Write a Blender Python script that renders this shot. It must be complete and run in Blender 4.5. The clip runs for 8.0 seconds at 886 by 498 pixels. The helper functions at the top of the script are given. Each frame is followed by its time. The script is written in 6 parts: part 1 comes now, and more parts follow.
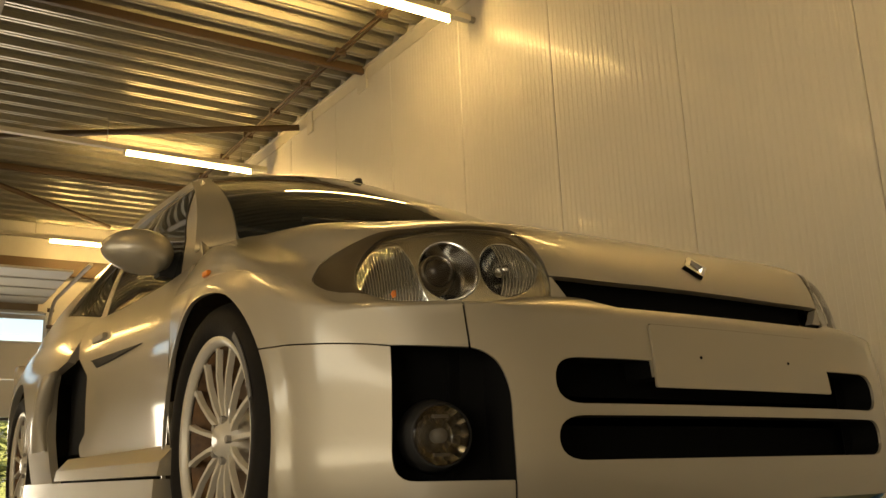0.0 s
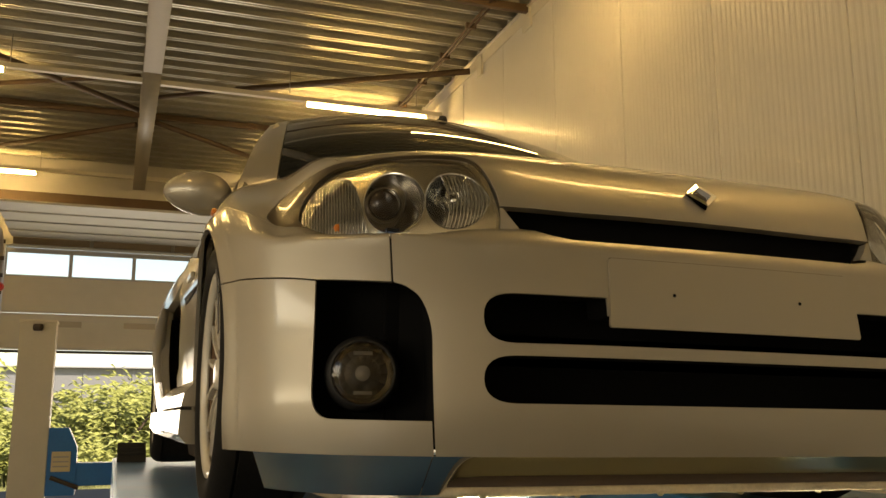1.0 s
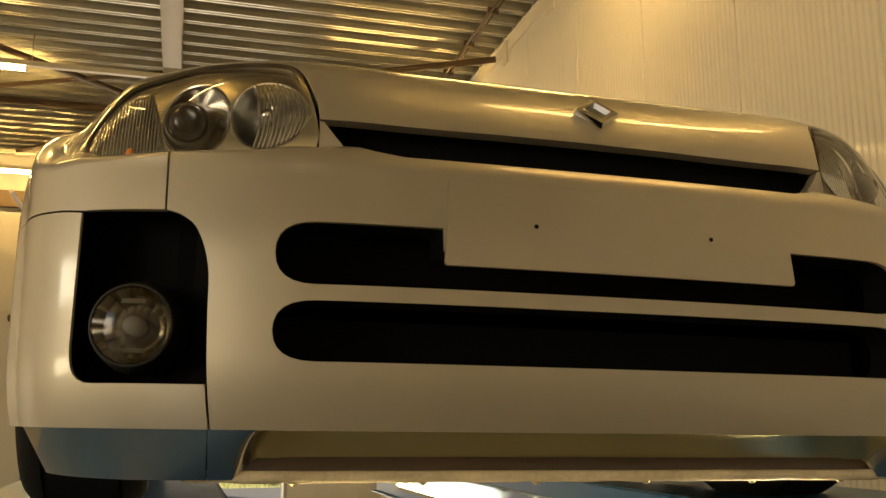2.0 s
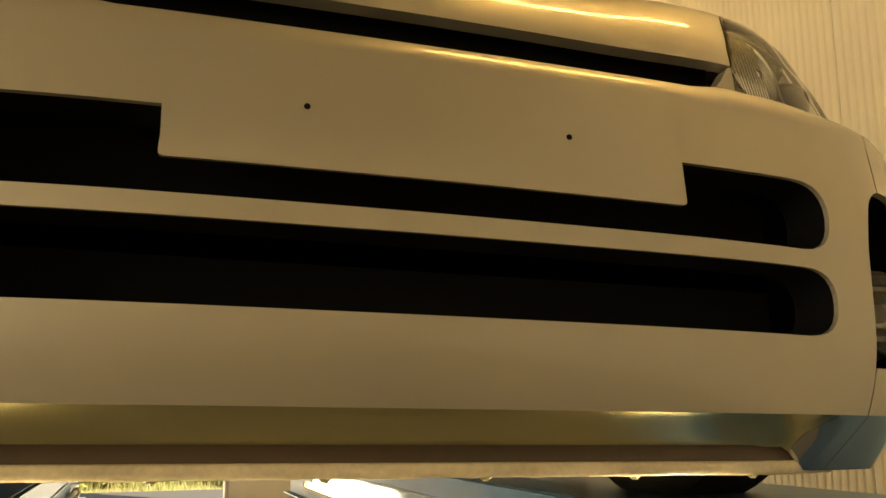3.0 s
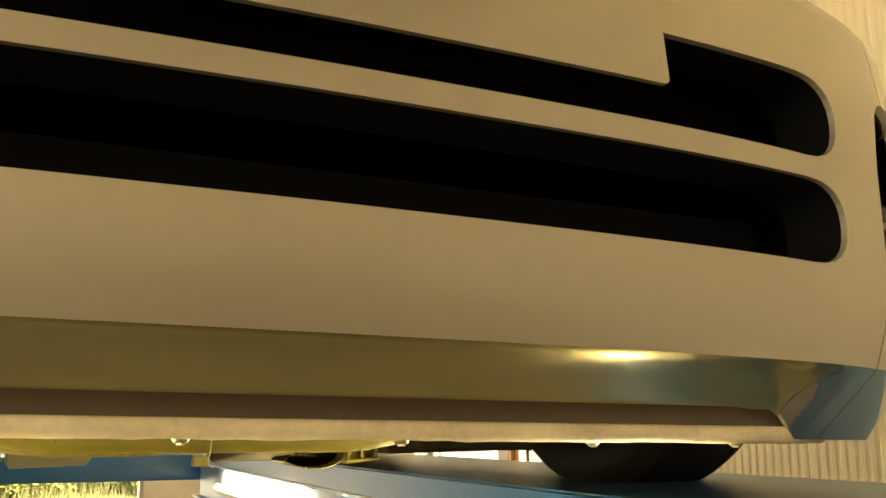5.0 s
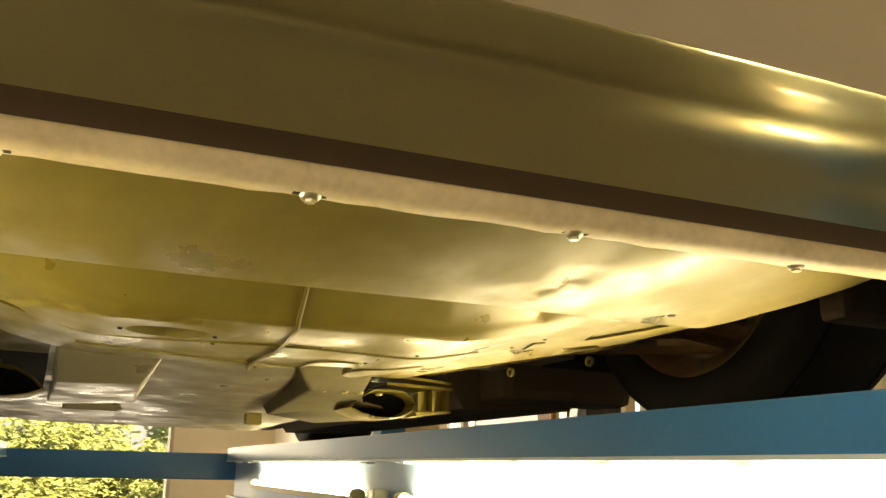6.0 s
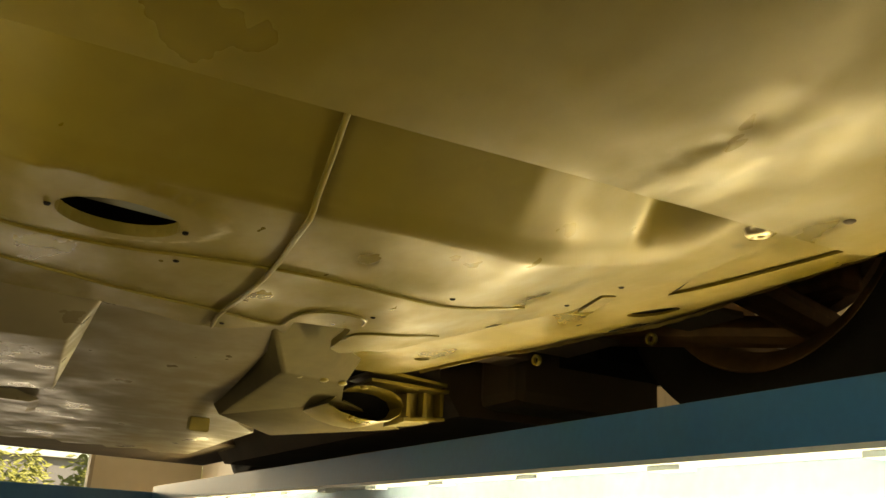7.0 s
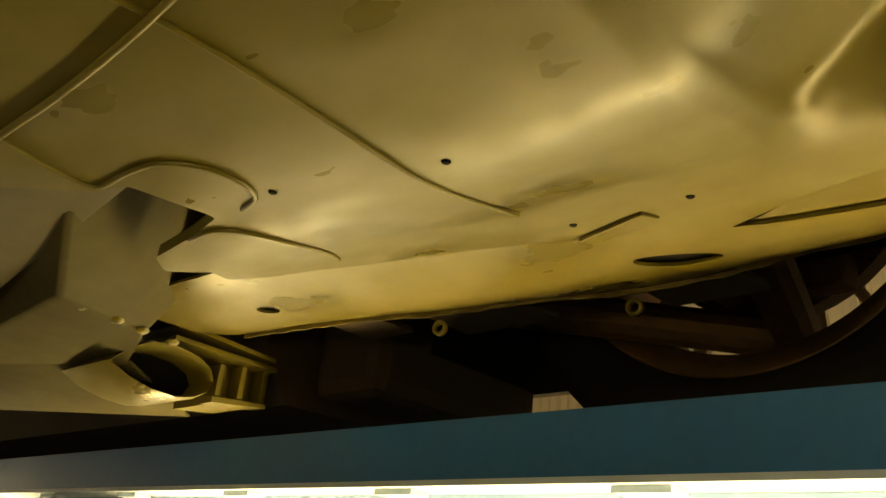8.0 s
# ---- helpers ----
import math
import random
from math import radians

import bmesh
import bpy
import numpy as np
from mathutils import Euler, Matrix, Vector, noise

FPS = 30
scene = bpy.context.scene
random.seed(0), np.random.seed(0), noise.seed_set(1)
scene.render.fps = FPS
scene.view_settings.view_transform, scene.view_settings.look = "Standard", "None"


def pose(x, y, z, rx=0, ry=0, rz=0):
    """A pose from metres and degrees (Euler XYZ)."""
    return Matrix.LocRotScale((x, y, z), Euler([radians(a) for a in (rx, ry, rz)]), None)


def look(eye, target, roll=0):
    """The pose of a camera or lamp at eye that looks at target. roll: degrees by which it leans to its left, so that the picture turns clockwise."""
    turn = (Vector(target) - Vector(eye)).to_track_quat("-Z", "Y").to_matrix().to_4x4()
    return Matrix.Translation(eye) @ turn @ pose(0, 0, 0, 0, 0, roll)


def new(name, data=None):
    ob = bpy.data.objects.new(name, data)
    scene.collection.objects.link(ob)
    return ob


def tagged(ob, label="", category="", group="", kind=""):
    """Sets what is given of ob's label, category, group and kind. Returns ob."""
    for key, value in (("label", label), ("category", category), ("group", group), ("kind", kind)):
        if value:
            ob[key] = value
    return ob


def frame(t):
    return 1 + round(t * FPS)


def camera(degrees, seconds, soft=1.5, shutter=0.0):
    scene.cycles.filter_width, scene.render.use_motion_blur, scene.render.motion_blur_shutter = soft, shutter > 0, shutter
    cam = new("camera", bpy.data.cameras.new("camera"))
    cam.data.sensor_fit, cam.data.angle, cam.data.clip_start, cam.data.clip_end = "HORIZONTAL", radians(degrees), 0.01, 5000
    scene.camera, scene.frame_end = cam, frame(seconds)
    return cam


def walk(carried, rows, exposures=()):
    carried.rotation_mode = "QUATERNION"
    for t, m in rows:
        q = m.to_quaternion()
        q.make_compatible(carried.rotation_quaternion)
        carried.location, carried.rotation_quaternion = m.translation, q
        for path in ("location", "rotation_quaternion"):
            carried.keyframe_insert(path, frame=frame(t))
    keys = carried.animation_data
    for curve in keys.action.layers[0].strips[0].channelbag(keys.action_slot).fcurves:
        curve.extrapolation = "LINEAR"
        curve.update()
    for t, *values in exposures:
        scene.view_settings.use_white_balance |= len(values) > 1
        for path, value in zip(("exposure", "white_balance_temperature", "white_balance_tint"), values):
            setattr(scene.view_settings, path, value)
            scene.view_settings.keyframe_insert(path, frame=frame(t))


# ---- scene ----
import collections

from mathutils.geometry import delaunay_2d_cdt

cam = camera(52.30, 8.0)
PATH = [
    (0, (-1.5777, -1.2268, 1.5412), (-1.0370, -0.4197, 1.7779), -2.35),
    (0.2, (-1.4711, -1.2652, 1.5308), (-0.9799, -0.4246, 1.7592), -2.19),
    (0.5, (-1.3156, -1.3180, 1.5200), (-0.9027, -0.4313, 1.7280), -1.43),
    (0.7, (-1.2184, -1.3457, 1.5217), (-0.8434, -0.4407, 1.7224), -0.79),
    (1, (-1.0778, -1.3692, 1.5252), (-0.7435, -0.4447, 1.7080), -0.16),
    (1.5, (-0.8357, -1.2936, 1.5077), (-0.5269, -0.3614, 1.6967), 0.85),
    (2, (-0.6091, -1.1488, 1.4699), (-0.3362, -0.2053, 1.6576), -0.16),
    (2.2, (-0.5194, -1.0813, 1.4494), (-0.2367, -0.1414, 1.6408), 1.53),
    (3.3, (-0.2298, -0.7259, 1.4395), (0.1240, 0.1914, 1.6223), -2.88),
    (3.5, (-0.2065, -0.6684, 1.4383), (0.1832, 0.2343, 1.6206), -4.18),
    (3.8, (-0.1922, -0.6169, 1.4223), (0.2185, 0.2749, 1.6119), -3.47),
    (4, (-0.1989, -0.5941, 1.4228), (0.2325, 0.2896, 1.6044), -0.66),
    (4.2, (-0.2112, -0.5918, 1.4233), (0.2433, 0.2797, 1.6072), -0.23),
    (5.3, (-0.1617, -0.5610, 1.3299), (0.1878, 0.3505, 1.5466), -0.05),
    (5.5, (-0.1567, -0.5287, 1.2852), (0.1814, 0.3810, 1.5263), -0.00),
    (5.7, (-0.1859, -0.4842, 1.2712), (0.1778, 0.4205, 1.4931), 1.31),
    (6, (-0.2010, -0.3600, 1.2190), (0.1536, 0.5443, 1.4566), 1.20),
    (6.5, (-0.1990, -0.1940, 1.1540), (0.1625, 0.7040, 1.4050), 0.90),
    (7, (-0.1730, -0.0270, 1.1420), (0.2324, 0.8339, 1.4495), 3.40),
    (7.5, (-0.1320, 0.1670, 1.1260), (0.3806, 0.9547, 1.4676), 4.60),
    (8, (-0.1070, 0.3780, 1.1330), (0.5170, 1.0685, 1.4990), 6.60),
]
# The white balance leans to amber, as the workshop's own light does
walk(cam, [(t, look(eye, target, roll)) for t, eye, target, roll in PATH], [(0, 0.9, 8200, 13), (1, 0.92, 8200, 13), (2.0, 1.28, 8700, 13), (2.2, 1.38, 8900, 12), (3.3, 1.85, 10000, 10), (4.2, 2.2, 9500, 8), (5.5, 2.15, 9400, 8), (6.1, 1.6, 9500, 10), (6.6, 1.05, 10000, 11), (8, 0.60, 12500, 7)])

# ---- light ----
world = bpy.data.worlds.new("sky")
scene.world = world
world.use_nodes = True
sky = world.node_tree.nodes.new("ShaderNodeTexSky")
sky.sky_type, sky.sun_disc = "NISHITA", False
sky.sun_elevation, sky.sun_rotation = radians(42), radians(150)
world.node_tree.links.new(sky.outputs[0], world.node_tree.nodes["Background"].inputs[0])
world.node_tree.nodes["Background"].inputs[1].default_value = 0.15
sun = new("sun", bpy.data.lights.new("sun", "SUN"))
day = new("daylight_west", bpy.data.lights.new("daylight_west", "AREA"))
day.data.shape, day.data.size, day.data.size_y = "RECTANGLE", 9.2, 2.3
day.data.energy, day.data.color = 180.0, (1.0, 0.91, 0.76)
day.matrix_world = look((-7.35, -1.4, 2.3), (0, -1.4, 2.2))
sun.data.energy, sun.data.angle, sun.data.color = 5.0, radians(0.53), (1.0, 0.95, 0.86)
sun.matrix_world = look((30, -10, 40), (30 - 0.5, -10 + 0.64, 40 - 0.75))
gate = new("daylight_north", bpy.data.lights.new("daylight_north", "AREA"))
gate.data.shape, gate.data.size, gate.data.size_y = "RECTANGLE", 3.9, 2.4
gate.data.energy, gate.data.color = 110.0, (1.0, 0.97, 0.90)
gate.matrix_world = look((-0.87, 15.0, 1.3), (-0.87, 0.0, 1.0))
TUBE_GLOW = 46.0      # ceiling tubes
RAMP_GLOW = 19.0      # tubes under the lift's runways


# ---- materials ----
def material(name, colour, rough=0.5, metal=0.0, coat=0.0, spread=0.08, scale=6.0, fine=60.0, bump=0.0, wear=None, bump_scale=40.0, spec=0.5, coat_rough=0.04):
    """A surface with its colour varied at two scales, its gloss at one, and a fine relief."""
    m = bpy.data.materials.new(name)
    m.use_nodes = True
    nodes, links = m.node_tree.nodes, m.node_tree.links
    b = nodes["Principled BSDF"]
    place = nodes.new("ShaderNodeTexCoord")
    big, small = nodes.new("ShaderNodeTexNoise"), nodes.new("ShaderNodeTexNoise")
    big.inputs["Scale"].default_value, small.inputs["Scale"].default_value = scale, fine
    big.inputs["Detail"].default_value, small.inputs["Detail"].default_value = 5, 3
    for n in (big, small):
        links.new(place.outputs["Object"], n.inputs["Vector"])
    both = nodes.new("ShaderNodeMath")
    both.operation = "MULTIPLY_ADD"
    links.new(small.outputs[0], both.inputs[0])
    both.inputs[1].default_value = 0.4
    links.new(big.outputs[0], both.inputs[2])
    ramp = nodes.new("ShaderNodeMapRange")
    ramp.inputs[1].default_value, ramp.inputs[2].default_value = 0.35, 1.05
    links.new(both.outputs[0], ramp.inputs[0])
    mix = nodes.new("ShaderNodeMix")
    mix.data_type = "RGBA"
    dark = [c * (1 - spread) for c in colour] if wear is None else wear
    light = [min(c * (1 + spread), 1) for c in colour]
    mix.inputs[6].default_value, mix.inputs[7].default_value = (*dark, 1), (*light, 1)
    links.new(ramp.outputs[0], mix.inputs[0])
    links.new(mix.outputs[2], b.inputs["Base Color"])
    gloss = nodes.new("ShaderNodeMapRange")
    gloss.inputs[3].default_value, gloss.inputs[4].default_value = max(rough * 0.85, 0.0), min(rough * 1.2, 1)
    links.new(big.outputs[0], gloss.inputs[0])
    links.new(gloss.outputs[0], b.inputs["Roughness"])
    b.inputs["Metallic"].default_value = metal
    b.inputs["Coat Weight"].default_value = coat
    b.inputs["Coat Roughness"].default_value = coat_rough
    b.inputs["Specular IOR Level"].default_value = spec
    if bump:
        relief, height = nodes.new("ShaderNodeBump"), nodes.new("ShaderNodeTexNoise")
        height.inputs["Scale"].default_value, height.inputs["Detail"].default_value = bump_scale, 4
        links.new(place.outputs["Object"], height.inputs["Vector"])
        links.new(height.outputs[0], relief.inputs["Height"])
        relief.inputs["Strength"].default_value, relief.inputs["Distance"].default_value = bump, 0.004
        links.new(relief.outputs[0], b.inputs["Normal"])
    return m


def glow(name, colour, strength):
    m = bpy.data.materials.new(name)
    m.use_nodes = True
    b = m.node_tree.nodes["Principled BSDF"]
    b.inputs["Base Color"].default_value = (0.9, 0.9, 0.88, 1)
    b.inputs["Emission Color"].default_value, b.inputs["Emission Strength"].default_value = (*colour, 1), strength
    return m


def thin_glass(name, tint=(1, 1, 1), rough=0.01, ior=1.5):
    """A thin clear sheet: what lies behind it, and a mirror sheen that grows at a slant."""
    m = bpy.data.materials.new(name)
    m.use_nodes = True
    nodes, links = m.node_tree.nodes, m.node_tree.links
    nodes.remove(nodes["Principled BSDF"])
    clear, shine, sheen, mix = nodes.new("ShaderNodeBsdfTransparent"), nodes.new("ShaderNodeBsdfGlossy"), nodes.new("ShaderNodeFresnel"), nodes.new("ShaderNodeMixShader")
    clear.inputs[0].default_value, shine.inputs["Roughness"].default_value, sheen.inputs["IOR"].default_value = (*tint, 1), rough, ior
    links.new(sheen.outputs[0], mix.inputs[0])
    links.new(clear.outputs[0], mix.inputs[1])
    links.new(shine.outputs[0], mix.inputs[2])
    links.new(mix.outputs[0], nodes["Material Output"].inputs["Surface"])
    return m


PAINT = material("silver_paint", (0.47, 0.425, 0.335), 0.40, 0.50, coat=0.9, coat_rough=0.10, spread=0.03, scale=3, fine=900)
PAINT_UNDER = material("silver_paint_overspray", (0.31, 0.257, 0.050), 0.47, 0.10, spread=0.10, scale=3.0, fine=34, bump=0.14, bump_scale=11, wear=(0.20, 0.16, 0.032))


def stained(m, stain, amount=0.55, scale=9.0, streak=(1.0, 1.0, 1.0)):
    """Adds blotches of dirt, thin streaks and specks over a material's colour, and dulls the gloss there."""
    nodes, links = m.node_tree.nodes, m.node_tree.links
    b = nodes["Principled BSDF"]
    under = b.inputs["Base Color"].links[0].from_socket
    place, turn = nodes.new("ShaderNodeTexCoord"), nodes.new("ShaderNodeMapping")
    turn.inputs["Scale"].default_value = streak
    links.new(place.outputs["Object"], turn.inputs["Vector"])
    total = None
    for size, lo, hi, weight in ((scale, 0.38, 0.74, amount * 0.75), (scale * 5.3, 0.50, 0.80, amount * 0.6), (scale * 22, 0.64, 0.78, amount)):
        n, r, w = nodes.new("ShaderNodeTexNoise"), nodes.new("ShaderNodeMapRange"), nodes.new("ShaderNodeMath")
        n.inputs["Scale"].default_value, n.inputs["Detail"].default_value, n.inputs["Roughness"].default_value = size, 6, 0.62
        links.new(turn.outputs[0], n.inputs["Vector"])
        links.new(n.outputs[0], r.inputs[0])
        r.inputs[1].default_value, r.inputs[2].default_value, r.inputs[4].default_value = lo, hi, weight
        w.operation = "MAXIMUM"
        links.new(r.outputs[0], w.inputs[0])
        if total is not None:
            links.new(total, w.inputs[1])
        total = w.outputs[0]
    sheen, shine = nodes.new("ShaderNodeTexNoise"), nodes.new("ShaderNodeMapRange")
    sheen.inputs["Scale"].default_value, sheen.inputs["Detail"].default_value = scale * 1.7, 4
    links.new(turn.outputs[0], sheen.inputs["Vector"])
    links.new(sheen.outputs[0], shine.inputs[0])
    shine.inputs[1].default_value, shine.inputs[2].default_value, shine.inputs[3].default_value, shine.inputs[4].default_value = 0.36, 0.64, 0.27, 0.62
    links.new(shine.outputs[0], b.inputs["Roughness"])
    mix = nodes.new("ShaderNodeMix")
    mix.data_type = "RGBA"
    links.new(total, mix.inputs[0])
    links.new(under, mix.inputs[6])
    mix.inputs[7].default_value = (*stain, 1)
    links.new(mix.outputs[2], b.inputs["Base Color"])
    return m


stained(PAINT_UNDER, (0.060, 0.040, 0.009), 0.80, 8.0, (1.0, 0.5, 1.0))
# Copy of the body paint; the lamps' yellow glow in the cove is in its colour
CHIN = material("silver_paint_cove_glow", (0.50, 0.465, 0.28), 0.30, 0.85, coat=1.0, spread=0.05, scale=4, fine=300)
# Block turned from the lamps: its shade is put into a darker colour
BLOCK = material("shaded_block_plastic", (0.115, 0.098, 0.046), 0.75, spec=0.12, spread=0.15, scale=5, fine=40, bump=0.12, bump_scale=12, wear=(0.075, 0.062, 0.030))
COVER = material("cover_plastic", (0.27, 0.245, 0.18), 0.42, 0.05, spread=0.10, scale=3, fine=30, bump=0.10, bump_scale=9, wear=(0.19, 0.17, 0.12))
stained(COVER, (0.13, 0.105, 0.06), 0.45, 7.0)
FACET = material("mirror_like_paint", (0.56, 0.56, 0.55), 0.10, 0.92, coat=1.0, spread=0.03, scale=4, fine=300)
LIP_EDGE = material("lip_worn_edge", (0.82, 0.70, 0.50), 0.5, spread=0.22, scale=14, fine=160, bump=0.2, wear=(0.52, 0.43, 0.29))
BLUE_GREY = material("grey_pipe", (0.20, 0.21, 0.20), 0.5, spread=0.1)
RUST_PAINT = material("sealed_seam", (0.26, 0.20, 0.055), 0.55, spread=0.3, scale=22, fine=90, wear=(0.055, 0.030, 0.010), bump=0.3)
# Dark brown paints the dark that the lower bumper cove mirrors
LIP = material("cove_dark_reflection", (0.075, 0.048, 0.032), 0.30, spread=0.25, scale=5, fine=60, bump=0.12, wear=(0.065, 0.044, 0.030))
SEAM_PAINT = material("seam_shadow_paint", (0.10, 0.085, 0.06), 0.6, spread=0.1)
# Near-black that puts the shade of holes, slots and voids into the colour
GAP = material("void_shade_black", (0.006, 0.006, 0.006), 0.95, spec=0.1)
BLACK = material("black_plastic", (0.014, 0.014, 0.014), 0.62, spread=0.25, fine=120, bump=0.15)
DARK = material("dark_underside", (0.030, 0.024, 0.018), 0.8, spread=0.5, wear=(0.06, 0.035, 0.016), scale=9)
RUST = material("rusty_steel", (0.16, 0.085, 0.035), 0.6, 0.4, spread=0.4, scale=14, wear=(0.05, 0.028, 0.016), bump=0.4)
RUBBER = material("tyre_rubber", (0.014, 0.012, 0.010), 0.72, spread=0.3, bump=0.2, bump_scale=90, spec=0.15)
RIM = material("rim_paint", (0.66, 0.62, 0.53), 0.38, 0.15, coat=0.4, spread=0.05)
DISC = material("brake_disc", (0.17, 0.115, 0.07), 0.55, 0.4, spread=0.25, scale=20, wear=(0.13, 0.09, 0.06))
CHROME = material("chrome", (0.82, 0.82, 0.80), 0.07, 1.0, spread=0.02)
BOWL = material("lamp_reflector", (0.94, 0.92, 0.86), 0.13, 1.0, spread=0.05)
LENS_DARK = material("projector_glass", (0.035, 0.025, 0.016), 0.22, spread=0.1)
SMOKE = material("lamp_surround", (0.085, 0.064, 0.038), 0.34, 0.2, coat=0.5, spread=0.06)
MASK = material("lamp_mask", (0.62, 0.55, 0.40), 0.20, 0.9, spread=0.06)
FOGBOWL = material("fog_reflector", (0.52, 0.47, 0.38), 0.16, 1.0, spread=0.05)
LENS = thin_glass("lamp_lens", (0.98, 0.98, 0.97))
AMBER = material("indicator_bulb", (0.75, 0.22, 0.03), 0.3, spread=0.1)
FOGGLASS = thin_glass("fog_lens", (0.92, 0.91, 0.87))
SCREEN = material("tinted_glass", (0.012, 0.014, 0.013), 0.03, spread=0.1, spec=0.9)
PANE = thin_glass("window_glass", (0.96, 0.98, 0.97))
ZINC = material("zinc_clip", (0.55, 0.50, 0.36), 0.35, 0.9, spread=0.2, fine=200)
BLUE = material("lift_blue", (0.012, 0.155, 0.400), 0.42, spread=0.14, scale=3, fine=80, wear=(0.009, 0.11, 0.30), bump=0.08, coat=0.05)
BLUE_TOP = material("runway_top", (0.045, 0.18, 0.36), 0.34, spread=0.25, scale=5, wear=(0.03, 0.10, 0.27), bump=0.15)
# Pale colour stands in for lamplight on the runway's lower lip and tabs
PALE = material("lamplit_lip_edge", (0.50, 0.61, 0.74), 0.45, spread=0.15, scale=8)
# Lift blue made paler: the tubes' glare on the web is in the colour
WEB = material("runway_web_glare", (0.27, 0.42, 0.68), 0.5, spread=0.15, scale=6)
POST = material("lift_post_paint", (0.52, 0.47, 0.36), 0.45, spread=0.07)
WALL = material("wall_panel", (0.70, 0.67, 0.60), 0.33, spread=0.03, scale=1.2, coat=0.12)
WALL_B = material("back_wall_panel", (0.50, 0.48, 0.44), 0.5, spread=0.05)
DECKM = material("galvanised_deck", (0.31, 0.29, 0.23), 0.32, 0.6, spread=0.2, scale=1.5, fine=18)
STEEL = material("grey_steel_paint", (0.30, 0.28, 0.25), 0.5, spread=0.1)
BROWN = material("brown_steel_paint", (0.10, 0.06, 0.03), 0.6, spread=0.15)
DOORM = material("door_panel", (0.42, 0.415, 0.40), 0.45, spread=0.04)
FLOOR = material("concrete_floor", (0.20, 0.19, 0.165), 0.36, spread=0.22, scale=2, fine=40, wear=(0.13, 0.12, 0.10), bump=0.15)
# Door glass painted brown: the interior it mirrors is in the colour
DIM_PANE = material("pane_mirrored_interior", (0.20, 0.15, 0.095), 0.12, spread=0.1)
TRUNK = material("white_trunking", (0.62, 0.58, 0.48), 0.45, spread=0.06)
TUBE = glow("tube_light", (1.0, 0.71, 0.29), TUBE_GLOW)
RTUBE = glow("runway_tube_light", (1.0, 0.89, 0.56), RAMP_GLOW)
LEAF = material("foliage", (0.27, 0.28, 0.08), 0.6, spread=0.25, scale=1.6, fine=9, wear=(0.16, 0.19, 0.045))
BARK = material("bark", (0.10, 0.07, 0.045), 0.9, spread=0.3)
GRASS = material("grass", (0.16, 0.19, 0.06), 0.8, spread=0.35, scale=0.8, wear=(0.20, 0.17, 0.08))
SHED = material("shed_cladding", (0.16, 0.165, 0.18), 0.6, spread=0.1)
ASPHALT = material("asphalt", (0.06, 0.06, 0.06), 0.85, spread=0.2)
RED = material("red_plastic", (0.55, 0.03, 0.02), 0.4)
WOOD = material("brown_wood", (0.22, 0.10, 0.035), 0.5, spread=0.3, scale=12)
CARTON = material("carton", (0.48, 0.33, 0.17), 0.8, spread=0.1)
PLATE = material("label_cream", (0.55, 0.45, 0.26), 0.5, spread=0.1)


# ---- building helpers ----
def link_mesh(name, bm, material_, parent, label="", smooth=True, shift=True):
    me = bpy.data.meshes.new(name)
    if smooth:
        for f in bm.faces:
            f.smooth = True
    bm.to_mesh(me)
    bm.free()
    if material_:
        me.materials.append(material_)
    ob = new(name, me)
    if parent is not None:
        base = Vector(parent["base"]) if "base" in parent else Vector((0, 0, 0))
        if shift:
            me.transform(Matrix.Translation(-base))
        ob.parent = parent
        ob["base"] = list(base)
    if label:
        ob["label"] = label
    return ob


def part(name, bm, material_, parent, label="", smooth=False):
    """One mesh under a thing or a part, built in the place's own metres."""
    return link_mesh(name, bm, material_, parent, label, smooth)


def thing(name, base, label, category, group="", kind=""):
    e = new(name)
    e.location = base
    e.empty_display_size = 0.1
    e["base"] = list(base)
    return tagged(e, label, category, group, kind)


def sharp(ob, angle=35):
    """Smooth faces with hard edges where they turn by more than the angle."""
    ob.data.shade_smooth()
    ob.data.set_sharp_from_angle(angle=radians(angle))
    return ob


def box(x0, x1, y0, y1, z0, z1, bevel=0.0, bm=None):
    bm = bm or bmesh.new()
    made = bmesh.ops.create_cube(bm, size=1.0, matrix=Matrix.LocRotScale(((x0 + x1) / 2, (y0 + y1) / 2, (z0 + z1) / 2), None, (abs(x1 - x0), abs(y1 - y0), abs(z1 - z0))))
    if bevel:
        edges = list({e for v in made["verts"] for e in v.link_edges})
        bmesh.ops.bevel(bm, geom=edges, offset=bevel, segments=2, affect="EDGES", profile=0.6)
    return bm


def rod(a, b, r, n=14, bm=None, r2=None):
    """A round bar from a to b."""
    bm = bm or bmesh.new()
    a, b = Vector(a), Vector(b)
    turn = (b - a).to_track_quat("Z", "Y").to_matrix().to_4x4()
    bmesh.ops.create_cone(bm, cap_ends=True, segments=n, radius1=r, radius2=r if r2 is None else r2, depth=(b - a).length, matrix=Matrix.Translation((a + b) / 2) @ turn)
    return bm


